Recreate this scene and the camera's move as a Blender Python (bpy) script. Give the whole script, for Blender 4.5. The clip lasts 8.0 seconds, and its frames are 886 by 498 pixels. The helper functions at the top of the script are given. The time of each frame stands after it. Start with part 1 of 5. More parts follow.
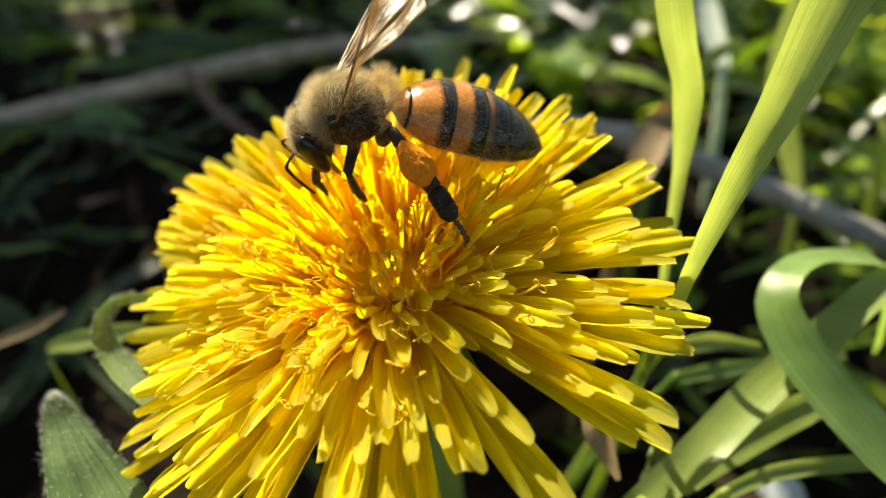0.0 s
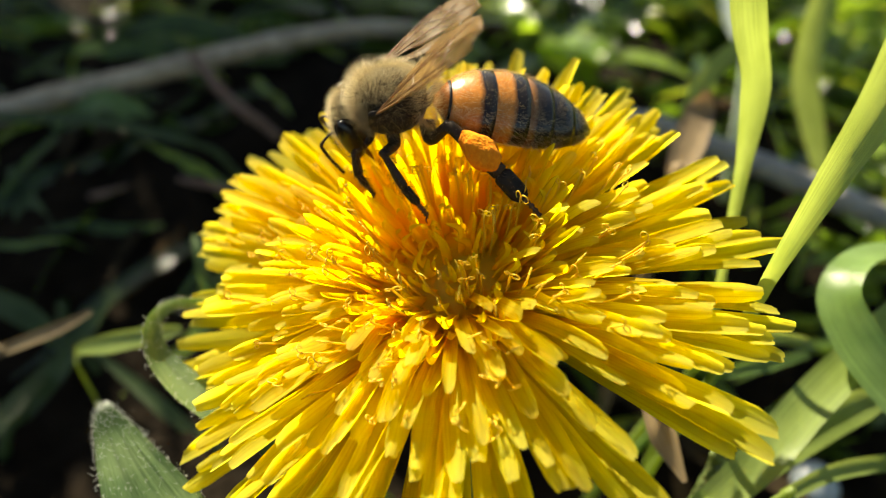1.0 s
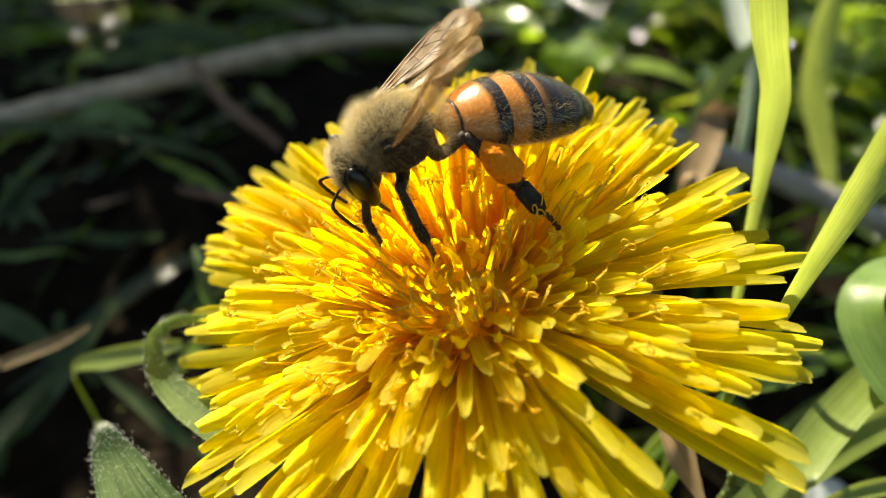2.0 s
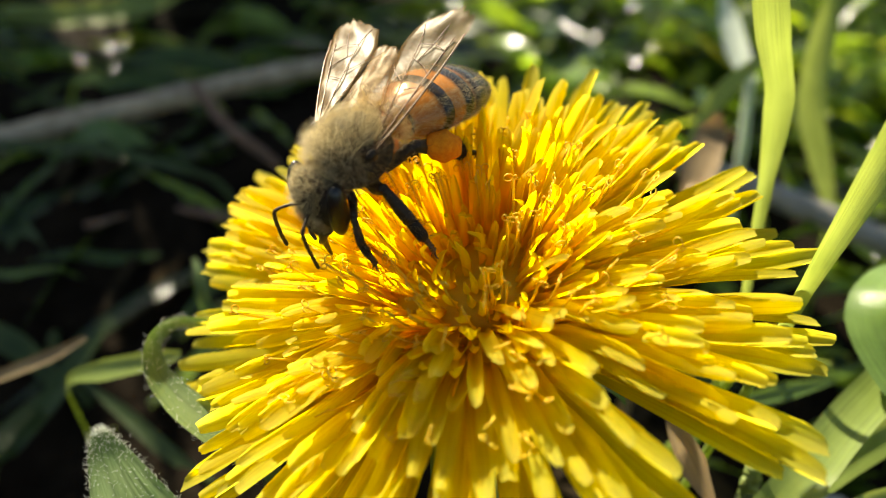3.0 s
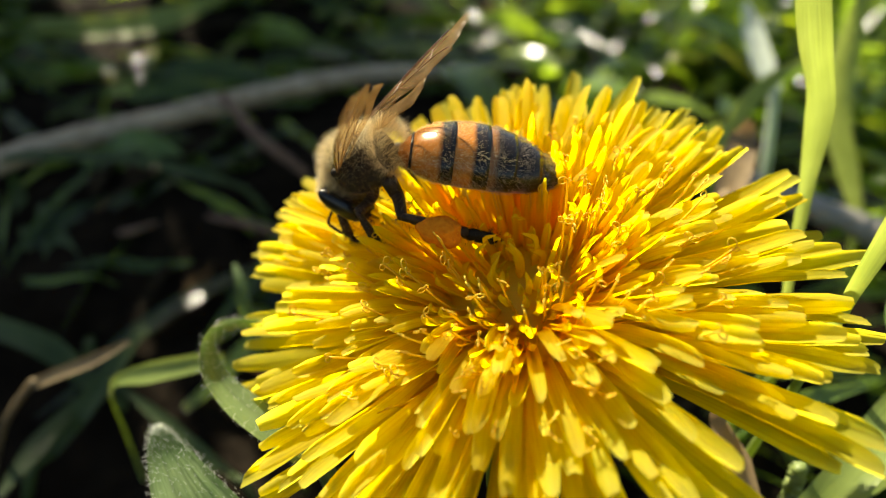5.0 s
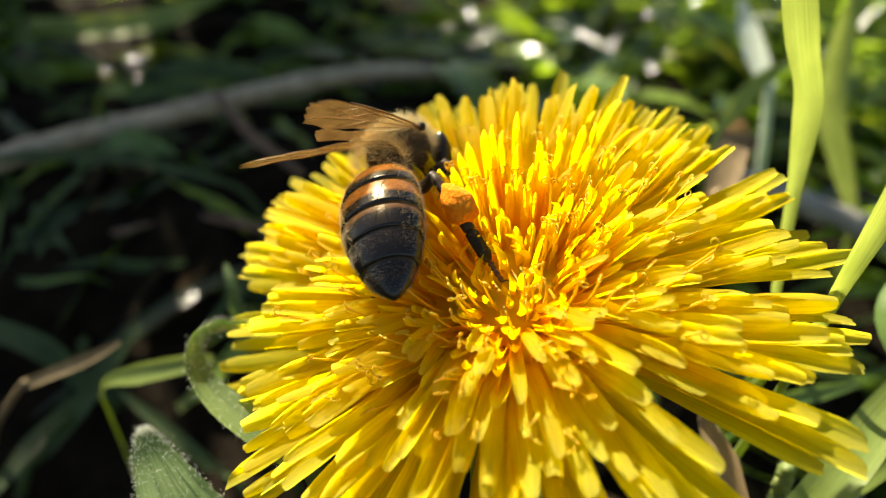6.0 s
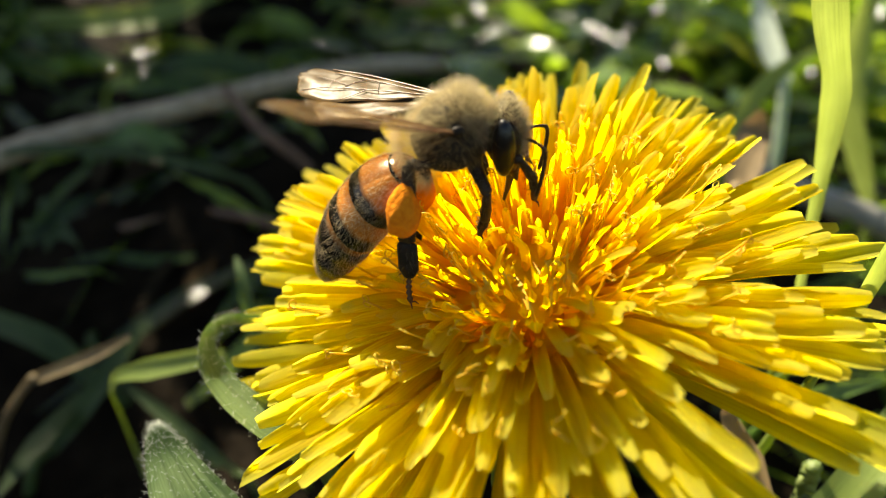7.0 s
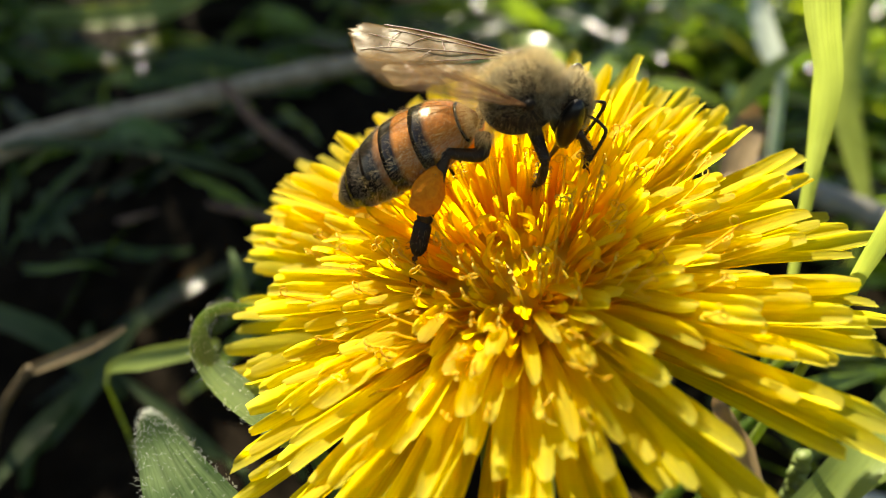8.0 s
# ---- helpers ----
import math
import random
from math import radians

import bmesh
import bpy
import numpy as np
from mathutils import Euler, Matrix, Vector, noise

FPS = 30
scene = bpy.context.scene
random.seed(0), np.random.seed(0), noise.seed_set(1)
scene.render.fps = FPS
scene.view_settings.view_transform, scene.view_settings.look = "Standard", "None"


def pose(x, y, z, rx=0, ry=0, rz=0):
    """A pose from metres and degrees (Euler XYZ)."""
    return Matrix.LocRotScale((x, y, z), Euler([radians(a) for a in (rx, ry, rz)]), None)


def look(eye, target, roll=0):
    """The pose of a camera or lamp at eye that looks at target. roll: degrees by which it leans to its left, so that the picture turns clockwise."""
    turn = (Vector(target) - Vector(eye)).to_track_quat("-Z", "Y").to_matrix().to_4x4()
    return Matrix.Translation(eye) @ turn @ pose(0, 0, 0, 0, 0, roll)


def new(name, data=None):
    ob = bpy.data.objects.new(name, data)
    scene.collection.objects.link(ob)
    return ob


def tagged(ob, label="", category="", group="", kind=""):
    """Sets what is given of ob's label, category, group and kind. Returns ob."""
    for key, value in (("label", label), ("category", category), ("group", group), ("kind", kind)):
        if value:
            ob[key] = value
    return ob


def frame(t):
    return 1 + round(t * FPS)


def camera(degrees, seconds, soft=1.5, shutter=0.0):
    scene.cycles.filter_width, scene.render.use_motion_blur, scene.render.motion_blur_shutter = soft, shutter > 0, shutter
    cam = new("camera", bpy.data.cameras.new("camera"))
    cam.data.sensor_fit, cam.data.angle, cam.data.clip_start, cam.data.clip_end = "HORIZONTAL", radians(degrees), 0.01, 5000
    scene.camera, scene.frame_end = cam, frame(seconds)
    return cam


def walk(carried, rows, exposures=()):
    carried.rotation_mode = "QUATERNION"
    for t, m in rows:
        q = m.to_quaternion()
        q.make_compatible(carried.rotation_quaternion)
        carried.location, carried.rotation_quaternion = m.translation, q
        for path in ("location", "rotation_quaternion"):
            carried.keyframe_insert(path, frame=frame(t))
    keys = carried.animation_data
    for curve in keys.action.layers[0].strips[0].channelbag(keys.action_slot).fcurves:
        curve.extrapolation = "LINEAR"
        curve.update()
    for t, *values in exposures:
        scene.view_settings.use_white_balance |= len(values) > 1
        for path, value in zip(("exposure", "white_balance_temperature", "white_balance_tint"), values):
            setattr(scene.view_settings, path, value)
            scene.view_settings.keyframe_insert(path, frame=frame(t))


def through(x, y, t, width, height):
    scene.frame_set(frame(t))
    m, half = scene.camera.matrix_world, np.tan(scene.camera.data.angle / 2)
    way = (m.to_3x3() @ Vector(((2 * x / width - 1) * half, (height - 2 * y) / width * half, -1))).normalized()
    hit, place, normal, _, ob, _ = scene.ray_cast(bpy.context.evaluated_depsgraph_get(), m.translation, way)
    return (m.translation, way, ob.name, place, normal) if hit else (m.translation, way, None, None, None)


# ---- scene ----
# All coordinates below are written in millimetres; MM turns them into metres.
MM = 0.001
cam = camera(65.3, 8.0, soft=1.1)
cam.data.dof.use_dof = True
cam.data.dof.focus_distance = 33.5 * MM
cam.data.dof.aperture_fstop = 27.0
PATH = [
    (0.0, (1.04, -0.44, 62.25), (-0.07, 31.11, 37.68), 2.81),
    (0.5, (-1.37, 0.03, 62.51), (-1.47, 31.20, 37.44), 3.80),
    (1.0, (-3.75, 1.09, 62.19), (-3.82, 32.00, 36.80), 3.42),
    (1.2, (-4.24, 1.21, 61.66), (-4.31, 32.07, 36.21), 3.28),
    (2.3, (-4.50, 2.47, 61.70), (-4.39, 34.01, 37.09), 3.67),
    (2.5, (-4.38, 2.20, 61.41), (-4.19, 34.05, 37.21), 3.77),
    (3.0, (-5.01, 1.35, 59.82), (-4.81, 33.79, 36.41), 3.72),
    (3.5, (-6.11, 1.49, 59.75), (-6.14, 34.09, 36.56), 3.31),
    (4.0, (-7.14, 0.85, 59.59), (-7.37, 33.55, 36.55), 3.04),
    (4.5, (-7.42, 0.73, 59.98), (-7.76, 33.47, 36.99), 3.04),
    (4.7, (-7.45, 0.29, 59.83), (-7.78, 33.09, 36.94), 3.17),
    (5.8, (-6.31, 0.44, 59.86), (-6.79, 33.15, 36.84), 2.78),
    (6.0, (-6.37, 0.51, 59.93), (-6.81, 33.21, 36.91), 2.83),
    (6.5, (-6.78, 0.54, 59.25), (-7.32, 33.16, 36.10), 2.74),
    (7.0, (-7.15, 1.08, 59.19), (-7.81, 33.67, 36.00), 2.70),
    (7.5, (-7.01, 0.59, 58.72), (-7.63, 33.20, 35.57), 2.84),
    (8.0, (-6.61, 0.69, 58.81), (-7.31, 33.24, 35.58), 2.78),

]
walk(cam, [(t, look(Vector(eye) * MM, Vector(target) * MM, roll)) for t, eye, target, roll in PATH],
     exposures=[(0.0, 1.70, 7500, 4), (8.0, 1.70, 7500, 4)])

# ---- light ----
SUN_TO = Vector((-0.40, 0.66, 0.63)).normalized()
world = bpy.data.worlds.new("world")
scene.world = world
world.use_nodes = True
wn = world.node_tree.nodes
sky = wn.new("ShaderNodeTexSky")
sky.sky_type = "NISHITA"
sky.sun_disc = False
sky.sun_elevation = math.asin(SUN_TO.z)
sky.sun_rotation = math.atan2(SUN_TO.x, SUN_TO.y)
wn["Background"].inputs["Strength"].default_value = 0.05
world.node_tree.links.new(sky.outputs[0], wn["Background"].inputs["Color"])
sun_data = bpy.data.lights.new("sun", "SUN")
sun_data.energy = 5.0
sun_data.angle = radians(0.55)
sun_data.color = (1.0, 0.93, 0.80)
sun = new("sun", sun_data)
sun.matrix_world = look((0, 0, 0), -SUN_TO)


# ---- materials ----
def material(name):
    m = bpy.data.materials.new(name)
    m.use_nodes = True
    return m, m.node_tree.nodes, m.node_tree.links, m.node_tree.nodes["Principled BSDF"]


def ramp(n, stops):
    r = n.new("ShaderNodeValToRGB")
    e = r.color_ramp.elements
    while len(e) < len(stops):
        e.new(0.5)
    for k, (p, c) in enumerate(stops):
        e[k].position, e[k].color = p, (*c, 1)
    return r


def noise_tex(n, l, scale, detail=3.0, coord="Object", stretch=None):
    tc = n.new("ShaderNodeTexCoord")
    nt = n.new("ShaderNodeTexNoise")
    nt.inputs["Scale"].default_value, nt.inputs["Detail"].default_value = scale, detail
    if stretch:
        mp = n.new("ShaderNodeMapping")
        mp.inputs["Scale"].default_value = stretch
        l.new(tc.outputs[coord], mp.inputs["Vector"])
        l.new(mp.outputs[0], nt.inputs["Vector"])
    else:
        l.new(tc.outputs[coord], nt.inputs["Vector"])
    return nt


def add_bump(n, l, bsdf, src, strength, dist):
    b = n.new("ShaderNodeBump")
    b.inputs["Strength"].default_value, b.inputs["Distance"].default_value = strength, dist
    l.new(src, b.inputs["Height"])
    l.new(b.outputs[0], bsdf.inputs["Normal"])
    return b


def mixed(n, l, a, b, fac, mode="MIX"):
    m = n.new("ShaderNodeMix")
    m.data_type, m.blend_type = "RGBA", mode
    for sock, v in ((m.inputs[0], fac), (m.inputs[6], a), (m.inputs[7], b)):
        if isinstance(v, (int, float)):
            sock.default_value = v
        elif isinstance(v, tuple):
            sock.default_value = (*v, 1)
        else:
            l.new(v, sock)
    return m.outputs[2]


def leafy(name, low, high, through, share=0.4, rough=0.4, veins=9.0, vein_tint=0.25, spots=None, per_island=False, bump=0.25, spec=0.5):
    """A thin living leaf: colour from low to high, long veins along the UV's v, and light that comes through."""
    m, n, l, b = material(name)
    long = noise_tex(n, l, 3.0, 4.0, "UV", (veins, 0.8, 1))
    patch = noise_tex(n, l, 350.0, 4.0)
    r1 = ramp(n, [(0.3, low), (0.7, high)])
    l.new(patch.outputs[0], r1.inputs[0])
    r2 = ramp(n, [(0.35, (1 - vein_tint,) * 3), (0.65, (1 + vein_tint * 0.4,) * 3)])
    l.new(long.outputs[0], r2.inputs[0])
    col = mixed(n, l, r1.outputs[0], r2.outputs[0], 1.0, "MULTIPLY")
    if per_island:
        g = n.new("ShaderNodeNewGeometry")
        r3 = ramp(n, [(0.0, (0.16, 0.20, 0.15)), (0.4, (0.45, 0.5, 0.42)), (0.65, (1.1, 1.1, 1)), (0.9, (1.5, 1.35, 0.9)), (1.0, (2.0, 1.4, 0.8))])
        l.new(g.outputs["Random Per Island"], r3.inputs[0])
        col = mixed(n, l, col, r3.outputs[0], 1.0, "MULTIPLY")
    if spots:
        sp = noise_tex(n, l, 900.0, 3.0)
        rs = ramp(n, [(0.62, (0, 0, 0)), (0.70, (1, 1, 1))])
        l.new(sp.outputs[0], rs.inputs[0])
        col = mixed(n, l, col, spots, rs.outputs[0])
    l.new(col, b.inputs["Base Color"])
    b.inputs["Roughness"].default_value = rough
    b.inputs["Specular IOR Level"].default_value = spec
    bp = add_bump(n, l, b, long.outputs[0], bump, 0.0002)
    tr = n.new("ShaderNodeBsdfTranslucent")
    l.new(mixed(n, l, col, through, 1.0, "MULTIPLY"), tr.inputs["Color"])
    l.new(bp.outputs[0], tr.inputs["Normal"])
    mx = n.new("ShaderNodeMixShader")
    mx.inputs[0].default_value = share
    l.new(b.outputs[0], mx.inputs[1])
    l.new(tr.outputs[0], mx.inputs[2])
    l.new(mx.outputs[0], n["Material Output"].inputs["Surface"])
    return m


def solid(name, low, high, rough=0.6, scale=600.0, bump=0.3, dist=0.0002, metal=0.0, coat=0.0, stretch=None, coord="Object", spec=0.5):
    m, n, l, b = material(name)
    nt = noise_tex(n, l, scale, 5.0, coord, stretch)
    r = ramp(n, [(0.3, low), (0.7, high)])
    l.new(nt.outputs[0], r.inputs[0])
    l.new(r.outputs[0], b.inputs["Base Color"])
    b.inputs["Roughness"].default_value, b.inputs["Metallic"].default_value = rough, metal
    b.inputs["Coat Weight"].default_value = coat
    b.inputs["Specular IOR Level"].default_value = spec
    add_bump(n, l, b, nt.outputs[0], bump, dist)
    return m


def petal_material():
    m, n, l, b = material("petal_yellow")
    uv = n.new("ShaderNodeTexCoord")
    sep = n.new("ShaderNodeSeparateXYZ")
    l.new(uv.outputs["UV"], sep.inputs[0])
    along = ramp(n, [(0.0, (0.98, 0.68, 0.012)), (0.28, (0.98, 0.79, 0.020)), (0.55, (0.98, 0.86, 0.04)), (0.90, (0.98, 0.92, 0.09)), (1.0, (0.98, 0.94, 0.18))])
    l.new(sep.outputs["Y"], along.inputs[0])
    long = noise_tex(n, l, 4.0, 3.0, "UV", (5.0, 0.5, 1))
    r2 = ramp(n, [(0.36, (0.90, 0.83, 0.6)), (0.56, (1, 1, 1))])
    l.new(long.outputs[0], r2.inputs[0])
    col = mixed(n, l, along.outputs[0], r2.outputs[0], 1.0, "MULTIPLY")
    info = n.new("ShaderNodeObjectInfo")
    r3 = ramp(n, [(0.0, (0.96, 0.90, 0.8)), (1.0, (1, 1, 1))])
    l.new(info.outputs["Random"], r3.inputs[0])
    col = mixed(n, l, col, r3.outputs[0], 1.0, "MULTIPLY")
    # the youngest florets, round the head's axis, are a deeper orange
    flat = n.new("ShaderNodeVectorMath")
    flat.operation = "MULTIPLY"
    flat.inputs[1].default_value = (100, 100, 0)
    l.new(uv.outputs["Object"], flat.inputs[0])
    reach = n.new("ShaderNodeVectorMath")
    reach.operation = "LENGTH"
    l.new(flat.outputs[0], reach.inputs[0])
    r4 = ramp(n, [(0.25, (1.0, 0.88, 0.7)), (0.60, (1.0, 0.97, 0.9)), (0.95, (1, 1, 1))])
    l.new(reach.outputs["Value"], r4.inputs[0])
    col = mixed(n, l, col, r4.outputs[0], 1.0, "MULTIPLY")
    l.new(col, b.inputs["Base Color"])
    b.inputs["Roughness"].default_value = 0.6
    b.inputs["Specular IOR Level"].default_value = 0.15
    bp = add_bump(n, l, b, long.outputs[0], 0.35, 0.00015)
    tr = n.new("ShaderNodeBsdfTranslucent")
    l.new(mixed(n, l, col, (1.0, 0.95, 0.45), 1.0, "MULTIPLY"), tr.inputs["Color"])
    mx = n.new("ShaderNodeMixShader")
    mx.inputs[0].default_value = 0.83
    l.new(b.outputs[0], mx.inputs[1])
    l.new(tr.outputs[0], mx.inputs[2])
    l.new(mx.outputs[0], n["Material Output"].inputs["Surface"])
    return m


M_PETAL = petal_material()
M_STYLE = leafy("style_yellow", (0.92, 0.64, 0.03), (0.96, 0.78, 0.08), (1, 0.9, 0.5), 0.45, 0.45)


def floret_material():
    """Deep orange young floret with browned margins towards its tip."""
    m, n, l, b = material("floret_orange")
    uv = n.new("ShaderNodeTexCoord")
    sep = n.new("ShaderNodeSeparateXYZ")
    l.new(uv.outputs["UV"], sep.inputs[0])
    along = ramp(n, [(0.0, (0.98, 0.63, 0.010)), (0.5, (0.98, 0.74, 0.018)), (1.0, (0.98, 0.85, 0.06))])
    l.new(sep.outputs["Y"], along.inputs[0])
    edge = ramp(n, [(0.0, (1, 1, 1)), (0.09, (0, 0, 0)), (0.91, (0, 0, 0)), (1.0, (1, 1, 1))])
    l.new(sep.outputs["X"], edge.inputs[0])
    upper = ramp(n, [(0.45, (0, 0, 0)), (0.75, (0.85, 0.85, 0.85))])
    l.new(sep.outputs["Y"], upper.inputs[0])
    info = n.new("ShaderNodeObjectInfo")
    some = ramp(n, [(0.45, (0, 0, 0)), (0.9, (0.9, 0.9, 0.9))])
    l.new(info.outputs["Random"], some.inputs[0])
    mask = mixed(n, l, mixed(n, l, edge.outputs[0], upper.outputs[0], 1.0, "MULTIPLY"), some.outputs[0], 1.0, "MULTIPLY")
    col = mixed(n, l, along.outputs[0], (0.40, 0.15, 0.012), mask)
    l.new(col, b.inputs["Base Color"])
    b.inputs["Roughness"].default_value = 0.5
    b.inputs["Specular IOR Level"].default_value = 0.3
    long = noise_tex(n, l, 4.0, 3.0, "UV", (5.0, 0.5, 1))
    add_bump(n, l, b, long.outputs[0], 0.3, 0.0001)
    tr = n.new("ShaderNodeBsdfTranslucent")
    l.new(mixed(n, l, col, (1.0, 0.98, 0.5), 1.0, "MULTIPLY"), tr.inputs["Color"])
    mx = n.new("ShaderNodeMixShader")
    mx.inputs[0].default_value = 0.82
    l.new(b.outputs[0], mx.inputs[1])
    l.new(tr.outputs[0], mx.inputs[2])
    l.new(mx.outputs[0], n["Material Output"].inputs["Surface"])
    return m


M_FLORET = floret_material()
M_BED = leafy("floret_bed", (0.98, 0.60, 0.010), (0.98, 0.68, 0.016), (1.0, 1.0, 0.6), 0.5, 0.55, 9.0, 0.1)
M_BLADE = leafy("grass_bright", (0.23, 0.31, 0.075), (0.31, 0.40, 0.11), (1.6, 1.45, 0.95), 0.52, 0.34, 26.0, 0.30, bump=0.2)
M_ARCH = leafy("grass_glossy", (0.16, 0.265, 0.065), (0.24, 0.36, 0.11), (1.7, 1.7, 0.8), 0.42, 0.30, 26.0, 0.3, bump=0.25, spec=0.6)
M_BLADE_DULL = leafy("grass_dull", (0.12, 0.20, 0.05), (0.17, 0.27, 0.08), (1.7, 1.6, 0.8), 0.4, 0.24, 14.0)
# whitish tone paints the sun's glare on a green blade
M_LEAF_GLARE = leafy("leaf_glare", (0.48, 0.54, 0.46), (0.64, 0.70, 0.60), (1.2, 1.4, 0.7), 0.25, 0.55, 3.0)
M_LAWN = leafy("lawn", (0.075, 0.125, 0.02), (0.20, 0.32, 0.055), (2.1, 2.0, 0.9), 0.5, 0.24, 8.0, per_island=True, spec=0.65)
M_DRY = leafy("dry_leaf", (0.19, 0.13, 0.065), (0.34, 0.24, 0.12), (1.2, 1.0, 0.7), 0.25, 0.6, 6.0)
M_STRAW = leafy("straw", (0.13, 0.09, 0.045), (0.25, 0.18, 0.09), (1.2, 1.0, 0.7), 0.2, 0.7, 6.0)
M_TWIG = solid("dry_stem", (0.24, 0.185, 0.12), (0.46, 0.37, 0.26), 0.42, 500, 0.4)
M_TWIG_GREY = solid("grey_stem", (0.17, 0.16, 0.14), (0.31, 0.29, 0.25), 0.45, 500, 0.4)
M_TWIG_BROWN = solid("brown_twig", (0.10, 0.055, 0.035), (0.20, 0.12, 0.08), 0.8, 700, 0.5)
# soil set darker than its own tone, taking in part of the plants' shade
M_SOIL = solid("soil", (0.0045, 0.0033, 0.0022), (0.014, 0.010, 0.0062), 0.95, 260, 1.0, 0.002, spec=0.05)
M_LITTER = leafy("litter", (0.03, 0.02, 0.012), (0.08, 0.052, 0.03), (1, 0.8, 0.6), 0.15, 0.85, 6.0, per_island=True, spec=0.08)
# darker copy of the grass; the background's shade is put into its colour
M_BLADE_SHADE = leafy("grass_shaded", (0.040, 0.070, 0.020), (0.070, 0.108, 0.034), (1.5, 1.6, 0.9), 0.35, 0.4, 14.0, spec=0.35)
M_DOWNY = leafy("downy_leaf", (0.055, 0.105, 0.03), (0.13, 0.19, 0.07), (1.4, 1.5, 0.8), 0.3, 0.65, 4.0, bump=0.6, spec=0.25)
M_CURL = leafy("curled_leaf", (0.075, 0.13, 0.04), (0.15, 0.22, 0.08), (1.4, 1.5, 0.8), 0.3, 0.5, 6.0)
M_STEM = leafy("flower_stem", (0.16, 0.22, 0.06), (0.24, 0.30, 0.10), (1.5, 1.5, 0.8), 0.25, 0.4, 8.0)


# ---- mesh helpers ----
def mesh_of(name, verts, faces, mats, uvs=None, smooth=True, face_mat=None):
    """A mesh from vertices in millimetres."""
    me = bpy.data.meshes.new(name)
    me.from_pydata((np.asarray(verts, float) * MM).tolist(), [], faces)
    for mt in mats if isinstance(mats, (list, tuple)) else [mats]:
        me.materials.append(mt)
    if uvs is not None:
        lay = me.uv_layers.new(name="UVMap")
        idx = np.empty(len(me.loops), dtype=np.int32)
        me.loops.foreach_get("vertex_index", idx)
        lay.data.foreach_set("uv", np.asarray(uvs, np.float32)[idx].ravel())
    me.polygons.foreach_set("use_smooth", [smooth] * len(me.polygons))
    if face_mat is not None:
        me.polygons.foreach_set("material_index", face_mat)
    me.update()
    return me


def part(name, me, parent=None, label="", m=None):
    ob = new(name, me)
    if parent is not None:
        ob.parent = parent
    if m is not None:
        ob.matrix_basis = m
    if label:
        tagged(ob, label)
    return ob


def at(x, y, z, rx=0, ry=0, rz=0):
    return pose(x * MM, y * MM, z * MM, rx, ry, rz)


def unit(v):
    v = np.asarray(v, float)
    return v / np.maximum(np.linalg.norm(v, axis=-1, keepdims=True), 1e-9)


def curve(points, n):
    """n points along a smooth curve through the given points (Catmull-Rom)."""
    p = np.asarray(points, float)
    p = np.vstack([2 * p[0] - p[1], p, 2 * p[-1] - p[-2]])
    out = []
    for s in np.linspace(0, len(p) - 3 - 1e-6, n):
        k, u = int(s), s - int(s)
        a, b, c, d = p[k:k + 4]
        out.append(0.5 * (2 * b + (c - a) * u + (2 * a - 5 * b + 4 * c - d) * u**2 + (3 * b - a - 3 * c + d) * u**3))
    return np.array(out)


def sheet(P, half, up, prof, ends=None, twist=None):
    """A thin leaf along P: half widths, an up hint (or one per point), prof = (columns, lift of the cross-section at s, t), ends shifts the tip per column.
    Returns vertices, faces and UVs."""
    P = np.asarray(P, float)
    n = len(P)
    T = unit(np.gradient(P, axis=0))
    U = np.broadcast_to(np.asarray(up, float), P.shape)
    S = unit(np.cross(T, U))
    N = np.cross(S, T)
    if twist is not None:
        c, s = np.cos(twist)[:, None], np.sin(twist)[:, None]
        S, N = c * S + s * N, c * N - s * S
    cols = prof[0]
    k = len(cols)
    tt = np.linspace(0, 1, n)
    top = np.empty((n, k, 3))
    for j, s in enumerate(cols):
        h = np.array([prof[1](s, t) for t in tt]) * half
        top[:, j] = P + S * (s * half)[:, None] + N * h[:, None]
        if ends is not None:
            top[-1, j] += T[-1] * ends[j]
    f = [(i * k + j, i * k + j + 1, (i + 1) * k + j + 1, (i + 1) * k + j) for i in range(n - 1) for j in range(k - 1)]
    uv = np.stack(np.broadcast_arrays(np.asarray(cols)[None, :] * 0.5 + 0.5, tt[:, None]), -1).reshape(-1, 2)
    return top.reshape(-1, 3), f, uv


def tube(P, rad, seg=8, flat=1.0, up=(0, 0, 1)):
    """A closed tapering tube along P. flat squeezes it across."""
    P = np.asarray(P, float)
    n = len(P)
    rad = np.broadcast_to(np.asarray(rad, float), (n,))
    T = unit(np.gradient(P, axis=0))
    U = np.asarray(up, float) + 0.01 * np.array([1.0, 0.7, 0.3])
    S = unit(np.cross(T, U))
    N = np.cross(S, T)
    ang = np.arange(seg) * 2 * np.pi / seg
    ring = P[:, None] + rad[:, None, None] * (np.cos(ang)[None, :, None] * S[:, None] * flat + np.sin(ang)[None, :, None] * N[:, None])
    verts = np.concatenate([ring.reshape(-1, 3), P[:1] - T[:1] * rad[0] * 0.4, P[-1:] + T[-1:] * rad[-1] * 0.4])
    f = []
    for i in range(n - 1):
        for j in range(seg):
            a, b = i * seg + j, i * seg + (j + 1) % seg
            f.append((a, b, b + seg, a + seg))
    e = n * seg
    for j in range(seg):
        f.append((e, (j + 1) % seg, j))
        f.append((e + 1, e - seg + j, e - seg + (j + 1) % seg))
    uv = np.stack(np.broadcast_arrays(np.abs(np.linspace(-1, 1, seg))[None], np.linspace(0, 1, n)[:, None]), -1).reshape(-1, 2)
    return verts, f, np.concatenate([uv, [[0, 0], [0, 1]]])


